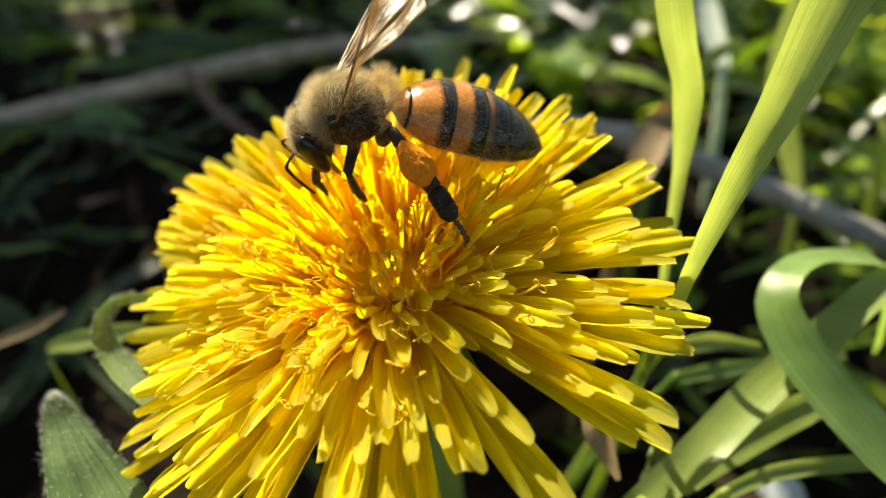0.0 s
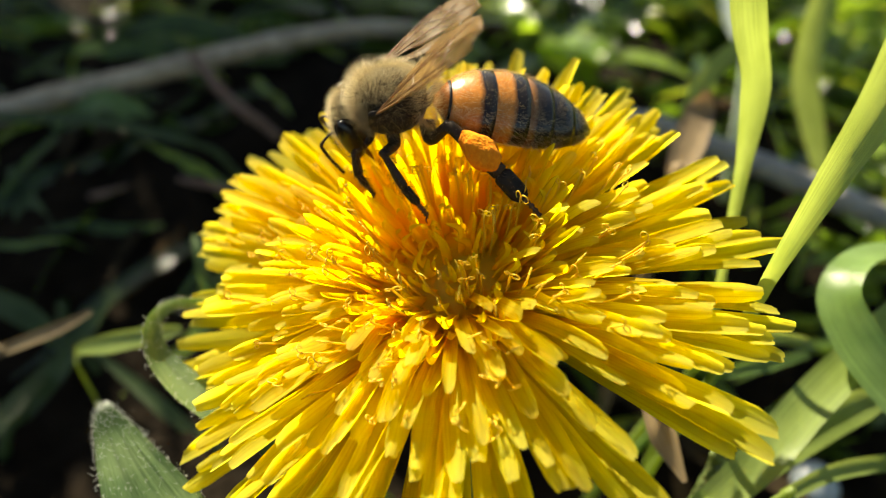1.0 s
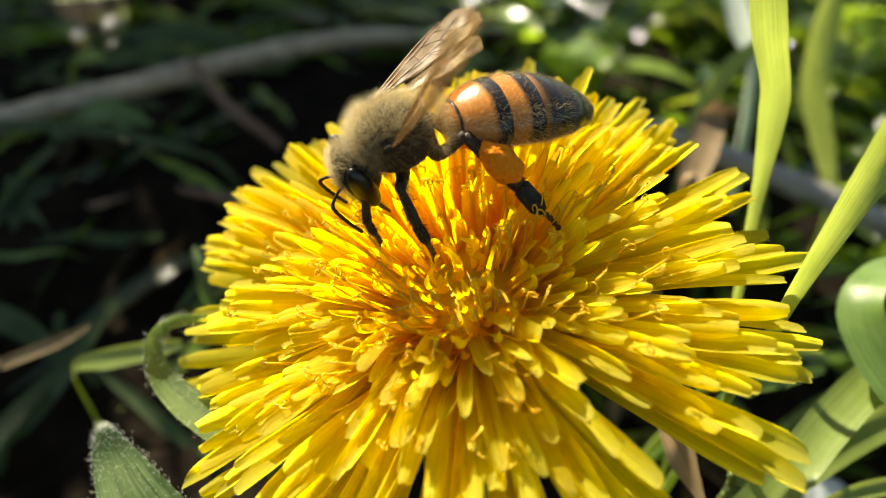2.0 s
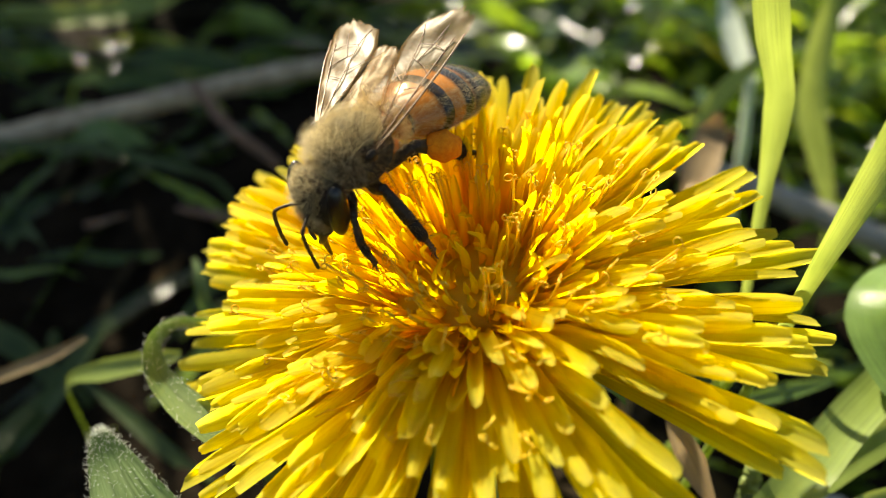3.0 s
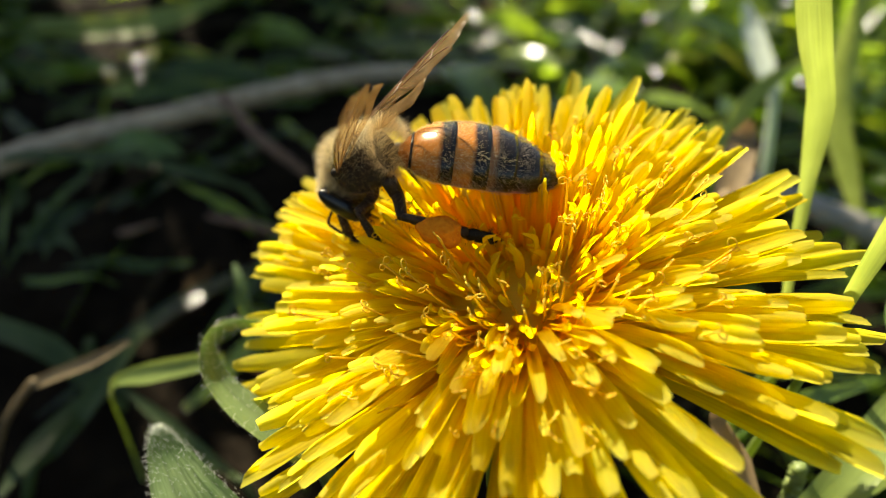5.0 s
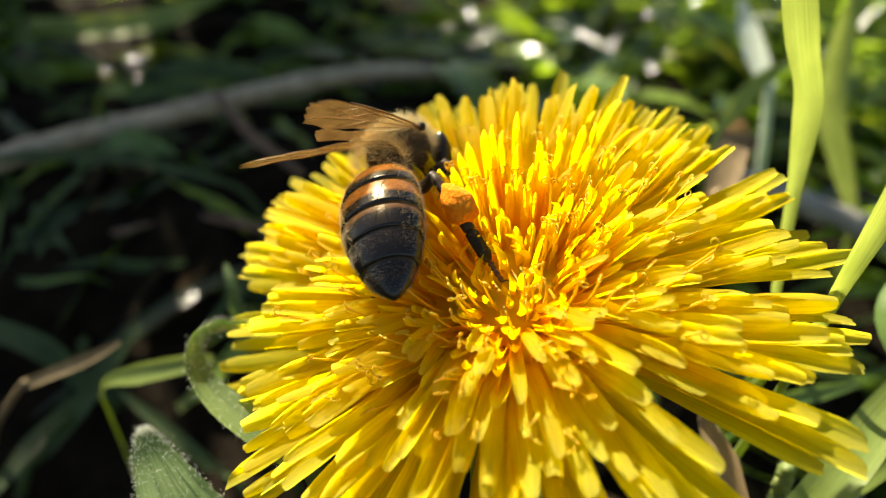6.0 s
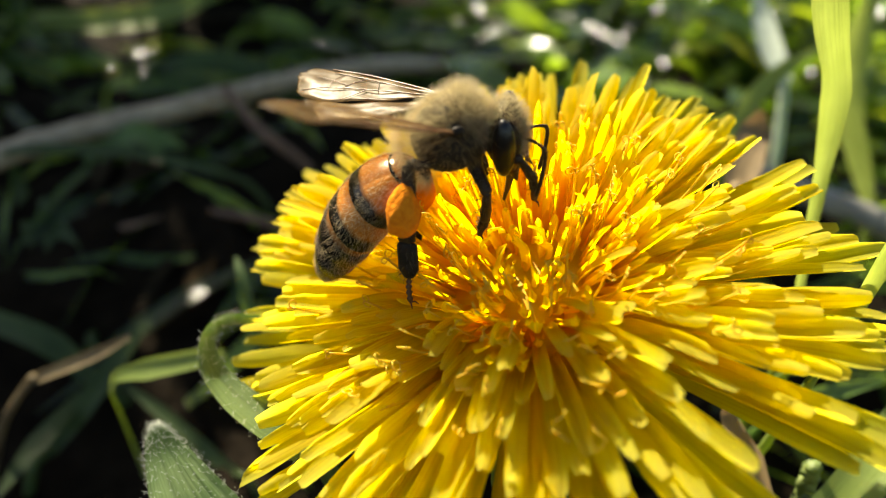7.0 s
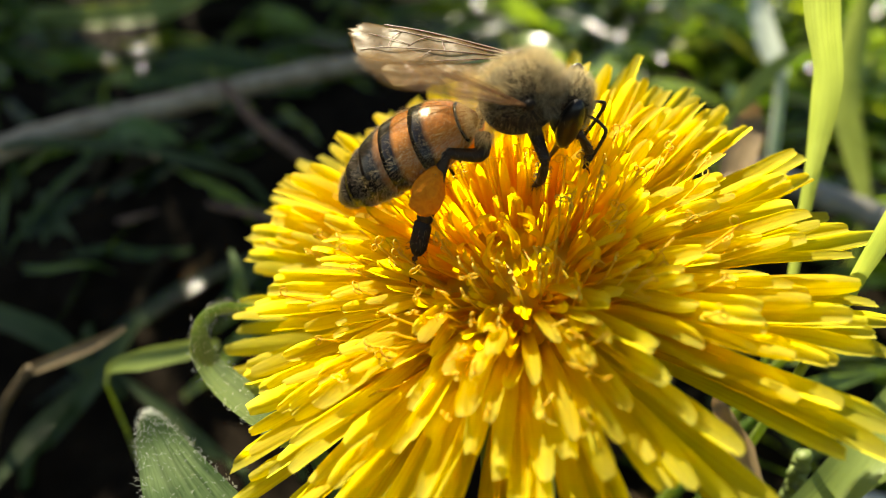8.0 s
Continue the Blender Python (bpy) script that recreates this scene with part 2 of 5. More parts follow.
def joined(pieces):
    V, F, U, o = [], [], [], 0
    for v, f, u in pieces:
        V.append(v)
        U.append(u)
        F += [tuple(i + o for i in q) for q in f]
        o += len(v)
    return np.concatenate(V), F, np.concatenate(U)


def loft(rings, seg=24):
    """A body along x: rings of (x, half width y, half height z, centre z)."""
    ang = np.arange(seg) * 2 * np.pi / seg
    P = np.array([[(x, w * math.cos(a), c + h * math.sin(a)) for a in ang] for x, w, h, c in rings])
    n = len(rings)
    f = []
    for i in range(n - 1):
        for j in range(seg):
            a, b = i * seg + j, i * seg + (j + 1) % seg
            f.append((a, b, b + seg, a + seg))
    verts = np.concatenate([P.reshape(-1, 3), P[0].mean(0, keepdims=True), P[-1].mean(0, keepdims=True)])
    e = n * seg
    for j in range(seg):
        f.append((e, (j + 1) % seg, j))
        f.append((e + 1, e - seg + j, e - seg + (j + 1) % seg))
    uv = np.stack(np.broadcast_arrays(np.linspace(0, 1, seg)[None], np.linspace(0, 1, n)[:, None]), -1).reshape(-1, 2)
    return verts, f, np.concatenate([uv, [[0, 0], [0, 1]]])


def ellipsoid(c, r, nu=14, seg=20):
    v, f, uv = loft([(-math.cos(a), math.sin(a), math.sin(a), 0) for a in np.linspace(0.05, math.pi - 0.05, nu)], seg)
    return v * np.array(r) + np.array(c), f, uv


def smoothstep(a, b, x):
    u = np.clip((x - a) / (b - a), 0, 1)
    return u * u * (3 - 2 * u)


def hair_material(name, low, high, share=0.35):
    m, n, l, b = material(name)
    g = n.new("ShaderNodeNewGeometry")
    r = ramp(n, [(0.0, low), (1.0, high)])
    l.new(g.outputs["Random Per Island"], r.inputs[0])
    l.new(r.outputs[0], b.inputs["Base Color"])
    b.inputs["Roughness"].default_value = 0.45
    tr = n.new("ShaderNodeBsdfTranslucent")
    l.new(r.outputs[0], tr.inputs["Color"])
    mx = n.new("ShaderNodeMixShader")
    mx.inputs[0].default_value = share
    l.new(b.outputs[0], mx.inputs[1])
    l.new(tr.outputs[0], mx.inputs[2])
    l.new(mx.outputs[0], n["Material Output"].inputs["Surface"])
    return m


def hairs(samples, length, radius, rng, lean=(-0.5, 0, 0), spread=0.35):
    """Fine tapering hairs from (point, normal) samples, in one mesh."""
    V, F = [], []
    for k, (p, nrm) in enumerate(samples):
        d = unit(np.asarray(nrm) + np.asarray(lean) * rng.uniform(0.3, 1.0) + rng.normal(0, spread, 3))
        L = length * rng.uniform(0.55, 1.25)
        a = unit(np.cross(d, (0.3, 0.5, 0.81)))
        b = np.cross(d, a)
        mid = p + d * L * 0.55 + rng.normal(0, 0.05 * length, 3)
        tip = p + d * L + rng.normal(0, 0.12 * length, 3)
        o = len(V)
        for c in (0, 2.094, 4.189):
            V.append(p - d * 0.03 + radius * (math.cos(c) * a + math.sin(c) * b))
        for c in (0, 2.094, 4.189):
            V.append(mid + 0.7 * radius * (math.cos(c) * a + math.sin(c) * b))
        V.append(tip)
        for i in range(3):
            j = (i + 1) % 3
            F += [(o + i, o + j, o + 3 + j, o + 3 + i), (o + 3 + i, o + 3 + j, o + 6)]
    return np.array(V), F


def ground_z(x, y):
    """Height of the soil in millimetres."""
    x, y = np.asarray(x, float), np.asarray(y, float)
    bumps = 1.6 * np.sin(x * 0.11 + 1.3) * np.cos(y * 0.09) + 0.9 * np.sin(x * 0.31 + y * 0.27) + 0.5 * np.sin(x * 0.7 - y * 0.53)
    return 13.0 * smoothstep(42, 86, y) + bumps * smoothstep(900, 300, np.hypot(x, y))


# ---- ground ----
def build_ground():
    ax = np.concatenate([-np.geomspace(60000, 320, 14), np.arange(-300, 301, 4.0), np.geomspace(320, 60000, 14)])
    X, Y = np.meshgrid(ax, ax, indexing="ij")
    Z = ground_z(X, Y) + np.where(np.hypot(X, Y) < 420, np.random.default_rng(3).normal(0, 0.55, X.shape), 0)
    k = len(ax)
    f = [(i * k + j, (i + 1) * k + j, (i + 1) * k + j + 1, i * k + j + 1) for i in range(k - 1) for j in range(k - 1)]
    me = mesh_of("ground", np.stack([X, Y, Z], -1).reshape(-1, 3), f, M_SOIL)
    tagged(new("ground", me), "very dark brown soil between the grass, some shade in its colour", "ground", kind="structure")


build_ground()

# ---- the dandelion ----
HEAD = np.array([-3.1, 29.6, 36.5])
AXIS = unit([-0.274, -0.222, 0.936])
E1 = unit(np.cross([0, 1, 0], AXIS))
E2 = np.cross(AXIS, E1)
FRAME = Matrix([(E1[k], E2[k], AXIS[k], HEAD[k] * MM) for k in range(3)] + [(0, 0, 0, 1)])


def build_dandelion():
    rng = np.random.default_rng(11)
    flower = new("dandelion")
    tagged(flower, "fully open yellow dandelion flower on a pale green stem", "flower")
    flower.matrix_basis = FRAME
    N = 450
    behind = []
    cols = np.array([-1, -0.82, -0.55, -0.28, 0, 0.28, 0.55, 0.82, 1.0])
    for i in range(N):
        f = (i + 0.5) / N
        az = i * 2.399963 + rng.normal(0, 0.09)
        rt = (17.5 - 11.0 * f**1.15 + rng.normal(0, 0.5)) * (1 - 0.025 * math.cos(az))
        lift = 0.9 * math.cos(2 * az + math.pi) * (rt / 17) + rng.normal(0, 0.55)
        ht = float(np.interp(rt, [2, 5, 8, 12, 14.5, 17.5, 19], [5.3, 4.6, 3.8, 2.4, 1.0, -1.3, -2.6])) + lift
        rise = float(smoothstep(0.1, 0.9, math.sin(az))) * float(smoothstep(6, 12, rt))
        rt, ht = rt - 0.5 * rise, ht + 1.1 * rise
        fan = math.exp(-(((math.degrees(az) % 360) - 149) / 22) ** 2) * smoothstep(8, 15, rt)
        rt, ht = rt + 1.0 * fan, ht + 1.7 * fan
        # a thin patch in the front rim, where a few outer ligules are lost
        turn = math.degrees(math.atan2(math.sin(az), math.cos(az)))
        if -58 < turn < -42 and (11.4 if -54 < turn < -46 else 12.8) < rt < 17.4:
            continue
        if math.sin(az) > 0.2 and rt < 12 and rng.random() < 0.3:
            continue
        broad = 1.3 if -41 < turn < -27 and rt > 15 else 1.0
        rb = 0.7 + 3.6 * min(1, rt / 17)
        hb = -1.6
        n = 15
        t = np.linspace(0, 1, n)[:, None] ** 0.85
        c = np.array([rb + 0.30 * (rt - rb), hb + (ht - hb) * (0.75 + 0.1 * rng.normal())])
        c[1] += 0.7
        b, e = np.array([rb, hb]), np.array([rt, ht])
        q = (1 - t) ** 2 * b + 2 * t * (1 - t) * c + t**2 * e
        q[:, 1] += rng.uniform(0.0, 0.45) * smoothstep(0.68, 1.0, t[:, 0]) + rng.uniform(-0.1, 0.35) * smoothstep(0.86, 1.0, t[:, 0]) + rng.normal(0, 0.12) * np.sin(t[:, 0] * 9 + i)
        side = rng.normal(0, 0.45) * t[:, 0] ** 2
        ca, sa = math.cos(az), math.sin(az)
        P = np.stack([q[:, 0] * ca - side * sa, q[:, 0] * sa + side * ca, q[:, 1]], -1)
        w = (0.24 + 0.0160 * rt) * rng.uniform(0.78, 1.22) * broad
        prof_w = np.interp(t[:, 0], [0, 0.3, 0.62, 0.82, 0.94, 1.0], [0.40, 0.62, 0.95, 1.0, 0.88, 0.62])
        bend = rng.uniform(0.2, 1.15)
        sign = 1 if rng.random() < 0.6 else -0.9
        groove = rng.uniform(0.06, 0.12)

        def lift_of(s, tt, bend=bend, sign=sign, groove=groove):
            deep = 0.9 * (1 - tt) + sign * bend * tt
            return deep * (s * s - 0.4) + groove * math.cos(s * 11.0) * min(1, tt * 2)

        teeth = np.array([-0.42, -0.10, -0.06, 0.02, -0.06, 0.02, -0.06, -0.10, -0.42]) * w + rng.normal(0, 0.022, 9) + rng.normal(0, 0.10) * cols
        twist = np.full(n, 1.0) * t[:, 0] * rng.normal(0, 0.28)
        v, fc, uv = sheet(P, w * prof_w, (0, 0, 1), (cols, lift_of), teeth, twist)
        if math.sin(az) > 0.35:
            behind.append((v, fc, uv))
        else:
            part("ligule", mesh_of("ligule", v, fc, M_PETAL, uv), flower)
    tagged(part("ligule_layer", mesh_of("ligule_layer", *joined(behind)[:2], M_PETAL, joined(behind)[2]), flower, "close-set yellow ligules of the far side"), kind="stuff")
    # styles with two curled stigma arms
    for i in range(150):
        f = (i + 0.5) / 150
        rt = 3.0 + 8.0 * f + rng.normal(0, 0.6)
        az = i * 2.399963 * 1.7 + rng.normal(0, 0.2)
        ht = float(np.interp(rt, [2, 5, 8, 12], [5.9, 5.2, 4.4, 3.1])) + rng.normal(0, 0.3)
        ca, sa = math.cos(az), math.sin(az)
        base = np.array([rt * 0.55 * ca, rt * 0.55 * sa, 0.5])
        mid = np.array([rt * 0.85 * ca, rt * 0.85 * sa, ht * 0.6])
        tip = np.array([rt * ca, rt * sa, ht])
        out = unit(tip - mid)
        side = unit(np.cross(out, rng.normal(0, 1, 3)))
        pieces = [tube(curve([base, mid, tip], 9), np.linspace(0.085, 0.05, 9), 6)]
        for sgn in (1, -rng.uniform(0.3, 1.0)):
            r0 = rng.uniform(0.16, 0.30)
            a = np.linspace(0, rng.uniform(4.2, 6.6), 15)
            rr = r0 * (1 - 0.045 * a)
            arm = tip + np.outer(np.sin(a) * rr, out) + sgn * np.outer((1 - np.cos(a)) * rr, side) + np.outer(a * 0.02, (0, 0, 1))
            pieces.append(tube(arm, np.linspace(0.042, 0.026, 15), 5, up=(0.2, 0.1, 1)))
        part("style", mesh_of("style", *joined(pieces)[:2], M_STYLE), flower)
    # narrow cupped young florets, packed round the middle
    inner_cols = np.array([-1, -0.6, -0.2, 0.2, 0.6, 1.0])
    for i in range(230):
        f = (i + 0.5) / 230
        az = i * 2.399963 + rng.normal(0, 0.2)
        rt = 0.3 + 7.0 * f**0.62 + rng.normal(0, 0.3)
        ca, sa = math.cos(az), math.sin(az)
        ht = 3.6 + 0.20 * rt + (1.1 * sa if sa > 0 else 0.7 * sa) * min(1, rt / 3) + rng.normal(0, 0.45)
        hook = rng.uniform(-0.6, 0.3) - 0.5 * float(smoothstep(3.2, 0.8, rt))
        P = curve([(rt * 0.48 * ca, rt * 0.48 * sa, 0.2), (rt * 0.74 * ca, rt * 0.74 * sa, ht * 0.55), (rt * 0.95 * ca, rt * 0.95 * sa, ht * 0.88), ((rt + hook) * ca, (rt + hook) * sa, ht)], 11)
        w = rng.uniform(0.20, 0.32) * (0.85 + 0.05 * rt)
        cup = rng.uniform(0.7, 1.5)
        half = w * np.interp(np.linspace(0, 1, 11), [0, 0.4, 0.75, 1], [0.8, 1.0, 0.75, 0.22])
        v, fc, uv = sheet(P, half, (-ca, -sa, 0.4), (inner_cols, lambda s, tt, cup=cup: cup * (s * s - 0.3)), rng.normal(0, 0.06, 6))
        part("unopened_floret", mesh_of("floret", v, fc, M_FLORET, uv), flower, "slender deep orange unopened floret")
    v, fc, uv = ellipsoid((0, 0, 0.2), (5.4, 5.4, 2.4), 22, 32)
    v = v * (1 + 0.03 * np.sin(v[:, :1] * 6.1) * np.cos(v[:, 1:2] * 5.7))
    part("floret_bed", mesh_of("floret_bed", v, fc, M_BED, uv), flower, "packed orange floret bases")
    # receptacle, bracts, stem
    ring = [(-4.6, 1.7, 1.7, 0), (-4.0, 3.0, 3.0, 0), (-2.6, 3.7, 3.7, 0), (-1.4, 3.6, 3.6, 0), (-0.6, 2.6, 2.6, 0), (-0.4, 0.3, 0.3, 0)]
    v, fc, uv = loft(ring, 28)
    v = v[:, [1, 2, 0]]
    part("receptacle", mesh_of("receptacle", v, fc, M_STEM, uv), flower, "pale green cup under the florets")
    for i in range(26):
        az = i * 2 * math.pi / 13 + rng.normal(0, 0.08)
        outer = i >= 13
        ca, sa = math.cos(az), math.sin(az)
        path = [(3.2, -4.4), (5.2, -4.9), (7.0, -6.5), (7.6, -9.0)] if outer else [(3.5, -3.6), (4.6, -2.4), (6.8, -1.9), (9.5, -2.3)]
        P = curve([(r * ca, r * sa, h + rng.normal(0, 0.2)) for r, h in path], 10)
        w = np.interp(np.linspace(0, 1, 10), [0, 0.4, 1], [0.9, 1.05, 0.12])
        v, fc, uv = sheet(P, w, (0, 0, 1), (np.array([-1, -0.5, 0, 0.5, 1.0]), lambda s, tt: 0.25 * s * s))
        part("bract", mesh_of("bract", v, fc, M_BLADE_DULL, uv), flower, "narrow green bract")
    inv = FRAME.inverted()
    foot = inv @ (Vector((2.0, 36.0, float(ground_z(2, 36)) - 1.0)) * MM) / MM
    P = curve([(0, 0, -4.3), (0.2, 0.1, -9), tuple(np.array(foot) * 0.6 + np.array([0, 0, -2.0])), tuple(foot)], 18)
    v, fc, uv = tube(P, np.linspace(1.75, 1.95, 18), 16, up=(1, 0, 0))
    part("stem", mesh_of("stem", v, fc, M_STEM, uv), flower, "smooth pale green hollow stem")
    return flower


build_dandelion()


# ---- grass, leaves and litter round the flower ----
FLAT = np.array([-1, -0.5, 0, 0.5, 1.0])


M_DOWN = hair_material("leaf_down", (0.75, 0.78, 0.7), (0.9, 0.92, 0.86), 0.4)


def ribbed(fold):
    return (np.array([-1, -0.75, -0.5, -0.25, 0, 0.25, 0.5, 0.75, 1.0]), lambda s, t: fold * s * s + 0.012 * math.cos(s * 14))


def blade_thing(name, label, category, pts, half, mat, up=(0, -0.6, 0.8), fold=0.2, root=None, n=26, group="", twist=0.0, plant=None, downy=0):
    """One leaf along pts (millimetres); root: where its foot stands on the ground."""
    pts, half = list(pts), list(half)
    P = curve(pts, n)
    h = np.interp(np.linspace(0, 1, n), np.linspace(0, 1, len(half)), half)
    tw = np.linspace(0, 1, n) * twist if twist else None
    me = mesh_of("blade", *sheet_args(P, h, up, fold, tw, mat))
    if plant is None:
        plant = tagged(new(name), label, category, group)
        plant.location = Vector(pts[-1]) * MM
        label = ""
    leaf = part("leaf_blade", me, plant, label)
    if downy:
        rng = np.random.default_rng(17)
        vs, _, _, _ = sheet_args(P, h, up, fold, tw, mat)
        vs = np.asarray(vs)
        pick = [k for k in rng.integers(0, len(vs), downy * 2) if k % 9 in (0, 8) or k < 18 or rng.random() < 0.22]
        S = [(vs[k] + rng.normal(0, 0.12, 3), unit(np.array(up) + rng.normal(0, 0.7, 3))) for k in pick]
        hv, hf = hairs(S, 0.20, 0.008, rng, (0, 0, 0.2), 0.4)
        tagged(part("down", mesh_of("down", hv, hf, M_DOWN), leaf, "short white down"), kind="stuff")
    leaf.matrix_basis = Matrix.Translation(-plant.location)
    if root is not None:
        foot = np.array([root[0], root[1], float(ground_z(*root)) - 0.6])
        last = P[-1]
        S = curve([P[-2], last, last * 0.5 + foot * 0.5 + np.array([0, 0, 1.5]), foot], 14)
        v, f, uv = tube(S, np.linspace(min(0.5, h[-1] * 0.55), min(0.7, h[-1] * 0.6 + 0.1), 14), 8)
        part("leaf_stalk", mesh_of("leaf_stalk", v, f, mat, uv), leaf)
    return plant


def sheet_args(P, h, up, fold, tw, mat):
    v, f, uv = sheet(P, h, up, ribbed(fold), None, tw)
    return v, f, mat, uv


def build_near_grass():
    g = "grass blades beside the flower"
    p = blade_thing("grass_plant", "upright lime-green grass blade, sunlit from behind", "grass", [(11.4, 40.9, 51.4), (12.5, 40.1, 47.8), (14.0, 39.8, 44.1), (14.6, 38.8, 39.6), (14.7, 37.3, 35.2), (14.9, 35.5, 29.7)],
                [1.1, 1.15, 1.02, 0.52, 0.34, 0.30], M_BLADE, root=(15, 37), group=g, fold=0.45)
    blade_thing("grass_plant", "broad lime-green grass blade leaning over the flower's side", "grass", [(17.8, 32.8, 55.4), (16.4, 31.3, 51.9), (15.1, 29.7, 48.2), (13.8, 28.6, 44.4), (13.0, 28.3, 39.2), (12.6, 28.3, 33.5)],
                [1.55, 1.36, 0.98, 0.70, 0.42, 0.38], M_BLADE, root=(12, 33), group=g, plant=p, fold=0.35)
    q = blade_thing("grass_plant", "wide glossy green grass leaf bent over in an arch", "grass", [(36, 42, 22), (32.2, 40.1, 31.5), (26.6, 38.8, 33.4), (23.1, 36.6, 33.9), (21.7, 34.5, 32.9), (22.3, 32.2, 31.6), (24.1, 29.9, 30.1), (27.3, 27.1, 28.0), (30.9, 24.2, 25.8), (36, 20, 20)],
                [0.9, 0.95, 1.0, 1.08, 1.28, 1.5, 1.65, 1.7, 1.55, 0.5], M_ARCH, up=(-0.45, -0.05, 0.9), fold=0.12, n=34, group=g)
    blade_thing("grass_plant", "lime-green grass blade slanting upward from the soil", "grass", [(42, 47, 35), (38.4, 43.6, 34.1), (30.5, 38.0, 32.1), (25.2, 33.8, 30.3), (20.1, 29.7, 28.5), (16.0, 25.9, 27.1), (12.3, 23.5, 24.0)],
                [0.3, 0.75, 1.10, 1.20, 1.29, 1.24, 0.98], M_BLADE, up=(-0.3, -0.4, 0.8), root=(8, 26), group=g, plant=q)
    blade_thing("grass_plant", "short pale green grass blade under the arched leaf", "grass", [(29.2, 33.3, 26.2), (24.9, 31.6, 25.7), (20.0, 29.1, 24.4), (16.1, 26.6, 23.1)], [0.2, 1.08, 1.13, 0.81], M_BLADE, root=(11, 28), group=g, plant=q)
    blade_thing("grass_plant", "thin sunlit grass blade lying low", "grass", [(35.1, 29.8, 24.7), (29.5, 28.5, 24.9), (22.2, 27.0, 24.9), (18.0, 25.2, 24.3)], [0.2, 0.55, 0.54, 0.42], M_BLADE, root=(12, 27), group=g, plant=q)
    blade_thing("grass_plant", "narrow green grass blade behind the flower", "grass", [(24.8, 39.1, 24.1), (20.3, 37.6, 25.6), (15.9, 35.6, 26.4)], [0.2, 0.68, 0.49], M_BLADE, root=(11, 38), group=g)
    blade_thing("grass_plant", "narrow green grass blade behind the flower", "grass", [(26.0, 39.8, 21.7), (22.0, 38.5, 21.7), (18.1, 37.1, 21.8)], [0.2, 0.67, 0.44], M_BLADE_DULL, root=(12, 39), group=g)
    blade_thing("withered_leaf", "withered beige leaf hanging under the flower", "leaf", [(9.2, 29.6, 29.2), (9.5, 29.2, 28.2), (10.3, 27.0, 27.1), (11.5, 24.8, 25.8)], [0.2, 0.50, 0.91, 0.15], M_DRY, root=None)
    blade_thing("withered_leaf", "withered beige leaf standing behind the flower", "leaf", [(18.4, 57.5, 35.6), (18.0, 56.7, 34.0), (16.4, 53.2, 32.7), (14.9, 49.6, 31.4)], [0.3, 1.3, 1.5, 1.0], M_DRY, root=(14, 48))
    blade_thing("weed", "pale grey-green downy leaf with a blunt tip", "leaf", [(-22.9, 25.5, 28.9), (-22.6, 25.0, 28.7), (-21.9, 24.1, 28.2), (-20.4, 22.3, 27.7), (-18.3, 20.0, 27.0), (-15.4, 16.9, 26.4)],
                [0.2, 0.65, 1.1, 1.7, 2.4, 3.0], M_DOWNY, up=(-0.2, -0.2, 0.95), fold=0.10, root=(-10, 20), downy=1500)
    blade_thing("weed", "narrow downy green leaf curled back on itself", "leaf", [(-16.5, 33.0, 30.2), (-19.1, 31.8, 31.3), (-20.1, 30.6, 32.2), (-20.7, 29.2, 32.1), (-20.2, 27.8, 31.1), (-18.5, 26.5, 30.2), (-16.0, 25.3, 29.3), (-13.5, 24.4, 28.1)],
                [0.26, 0.32, 0.36, 0.48, 0.75, 1.0, 1.05, 0.9], M_CURL, up=(0.75, -0.35, 0.5), fold=0.2, root=(-8, 28), n=32, downy=900)
    blade_thing("withered_leaf", "dry straw-coloured grass stalk on the soil", "grass", [(-33.0, 41.5, 19.9), (-36.8, 41.8, 17.2), (-43.1, 41.5, 13.9)], [0.2, 0.55, 0.5], M_STRAW, root=(-52, 42))
    # takes the brighter grass colour in place of the sun falling on it
    blade_thing("grass_plant", "short green grass blade lying over the soil", "grass", [(-24.0, 38.3, 21.9), (-26.0, 37.9, 21.5), (-29.9, 37.9, 20.1), (-33.4, 38.8, 18.0), (-35.5, 40.5, 14.0)], [0.3, 0.73, 0.84, 0.45, 0.14], M_BLADE, root=(-36, 42))
    blade_thing("grass_plant", "dark green grass blade bent over in an arch", "grass", [(-34.4, 77.3, 4.0), (-38.1, 79.5, 8.0), (-43.9, 82.1, 13.4), (-49.4, 83.2, 16.6), (-53.7, 82.7, 14.6), (-60.2, 79.0, 9.0)], [0.6, 1.28, 1.43, 1.57, 1.74, 1.7], M_BLADE_DULL, root=(-68, 75))
    # blades of the shaded side, in the grass colour darkened for shade
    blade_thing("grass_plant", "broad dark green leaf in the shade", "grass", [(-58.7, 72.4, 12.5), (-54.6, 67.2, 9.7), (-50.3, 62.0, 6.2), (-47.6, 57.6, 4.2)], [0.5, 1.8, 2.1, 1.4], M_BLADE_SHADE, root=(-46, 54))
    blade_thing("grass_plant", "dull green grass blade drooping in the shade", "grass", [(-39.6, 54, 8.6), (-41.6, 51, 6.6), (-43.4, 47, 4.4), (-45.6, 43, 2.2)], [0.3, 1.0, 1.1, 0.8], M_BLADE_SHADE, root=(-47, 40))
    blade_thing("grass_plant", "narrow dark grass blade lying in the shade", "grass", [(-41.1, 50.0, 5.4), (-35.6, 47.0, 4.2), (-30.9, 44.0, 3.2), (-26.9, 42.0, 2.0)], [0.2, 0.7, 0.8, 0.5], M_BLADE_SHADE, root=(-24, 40))
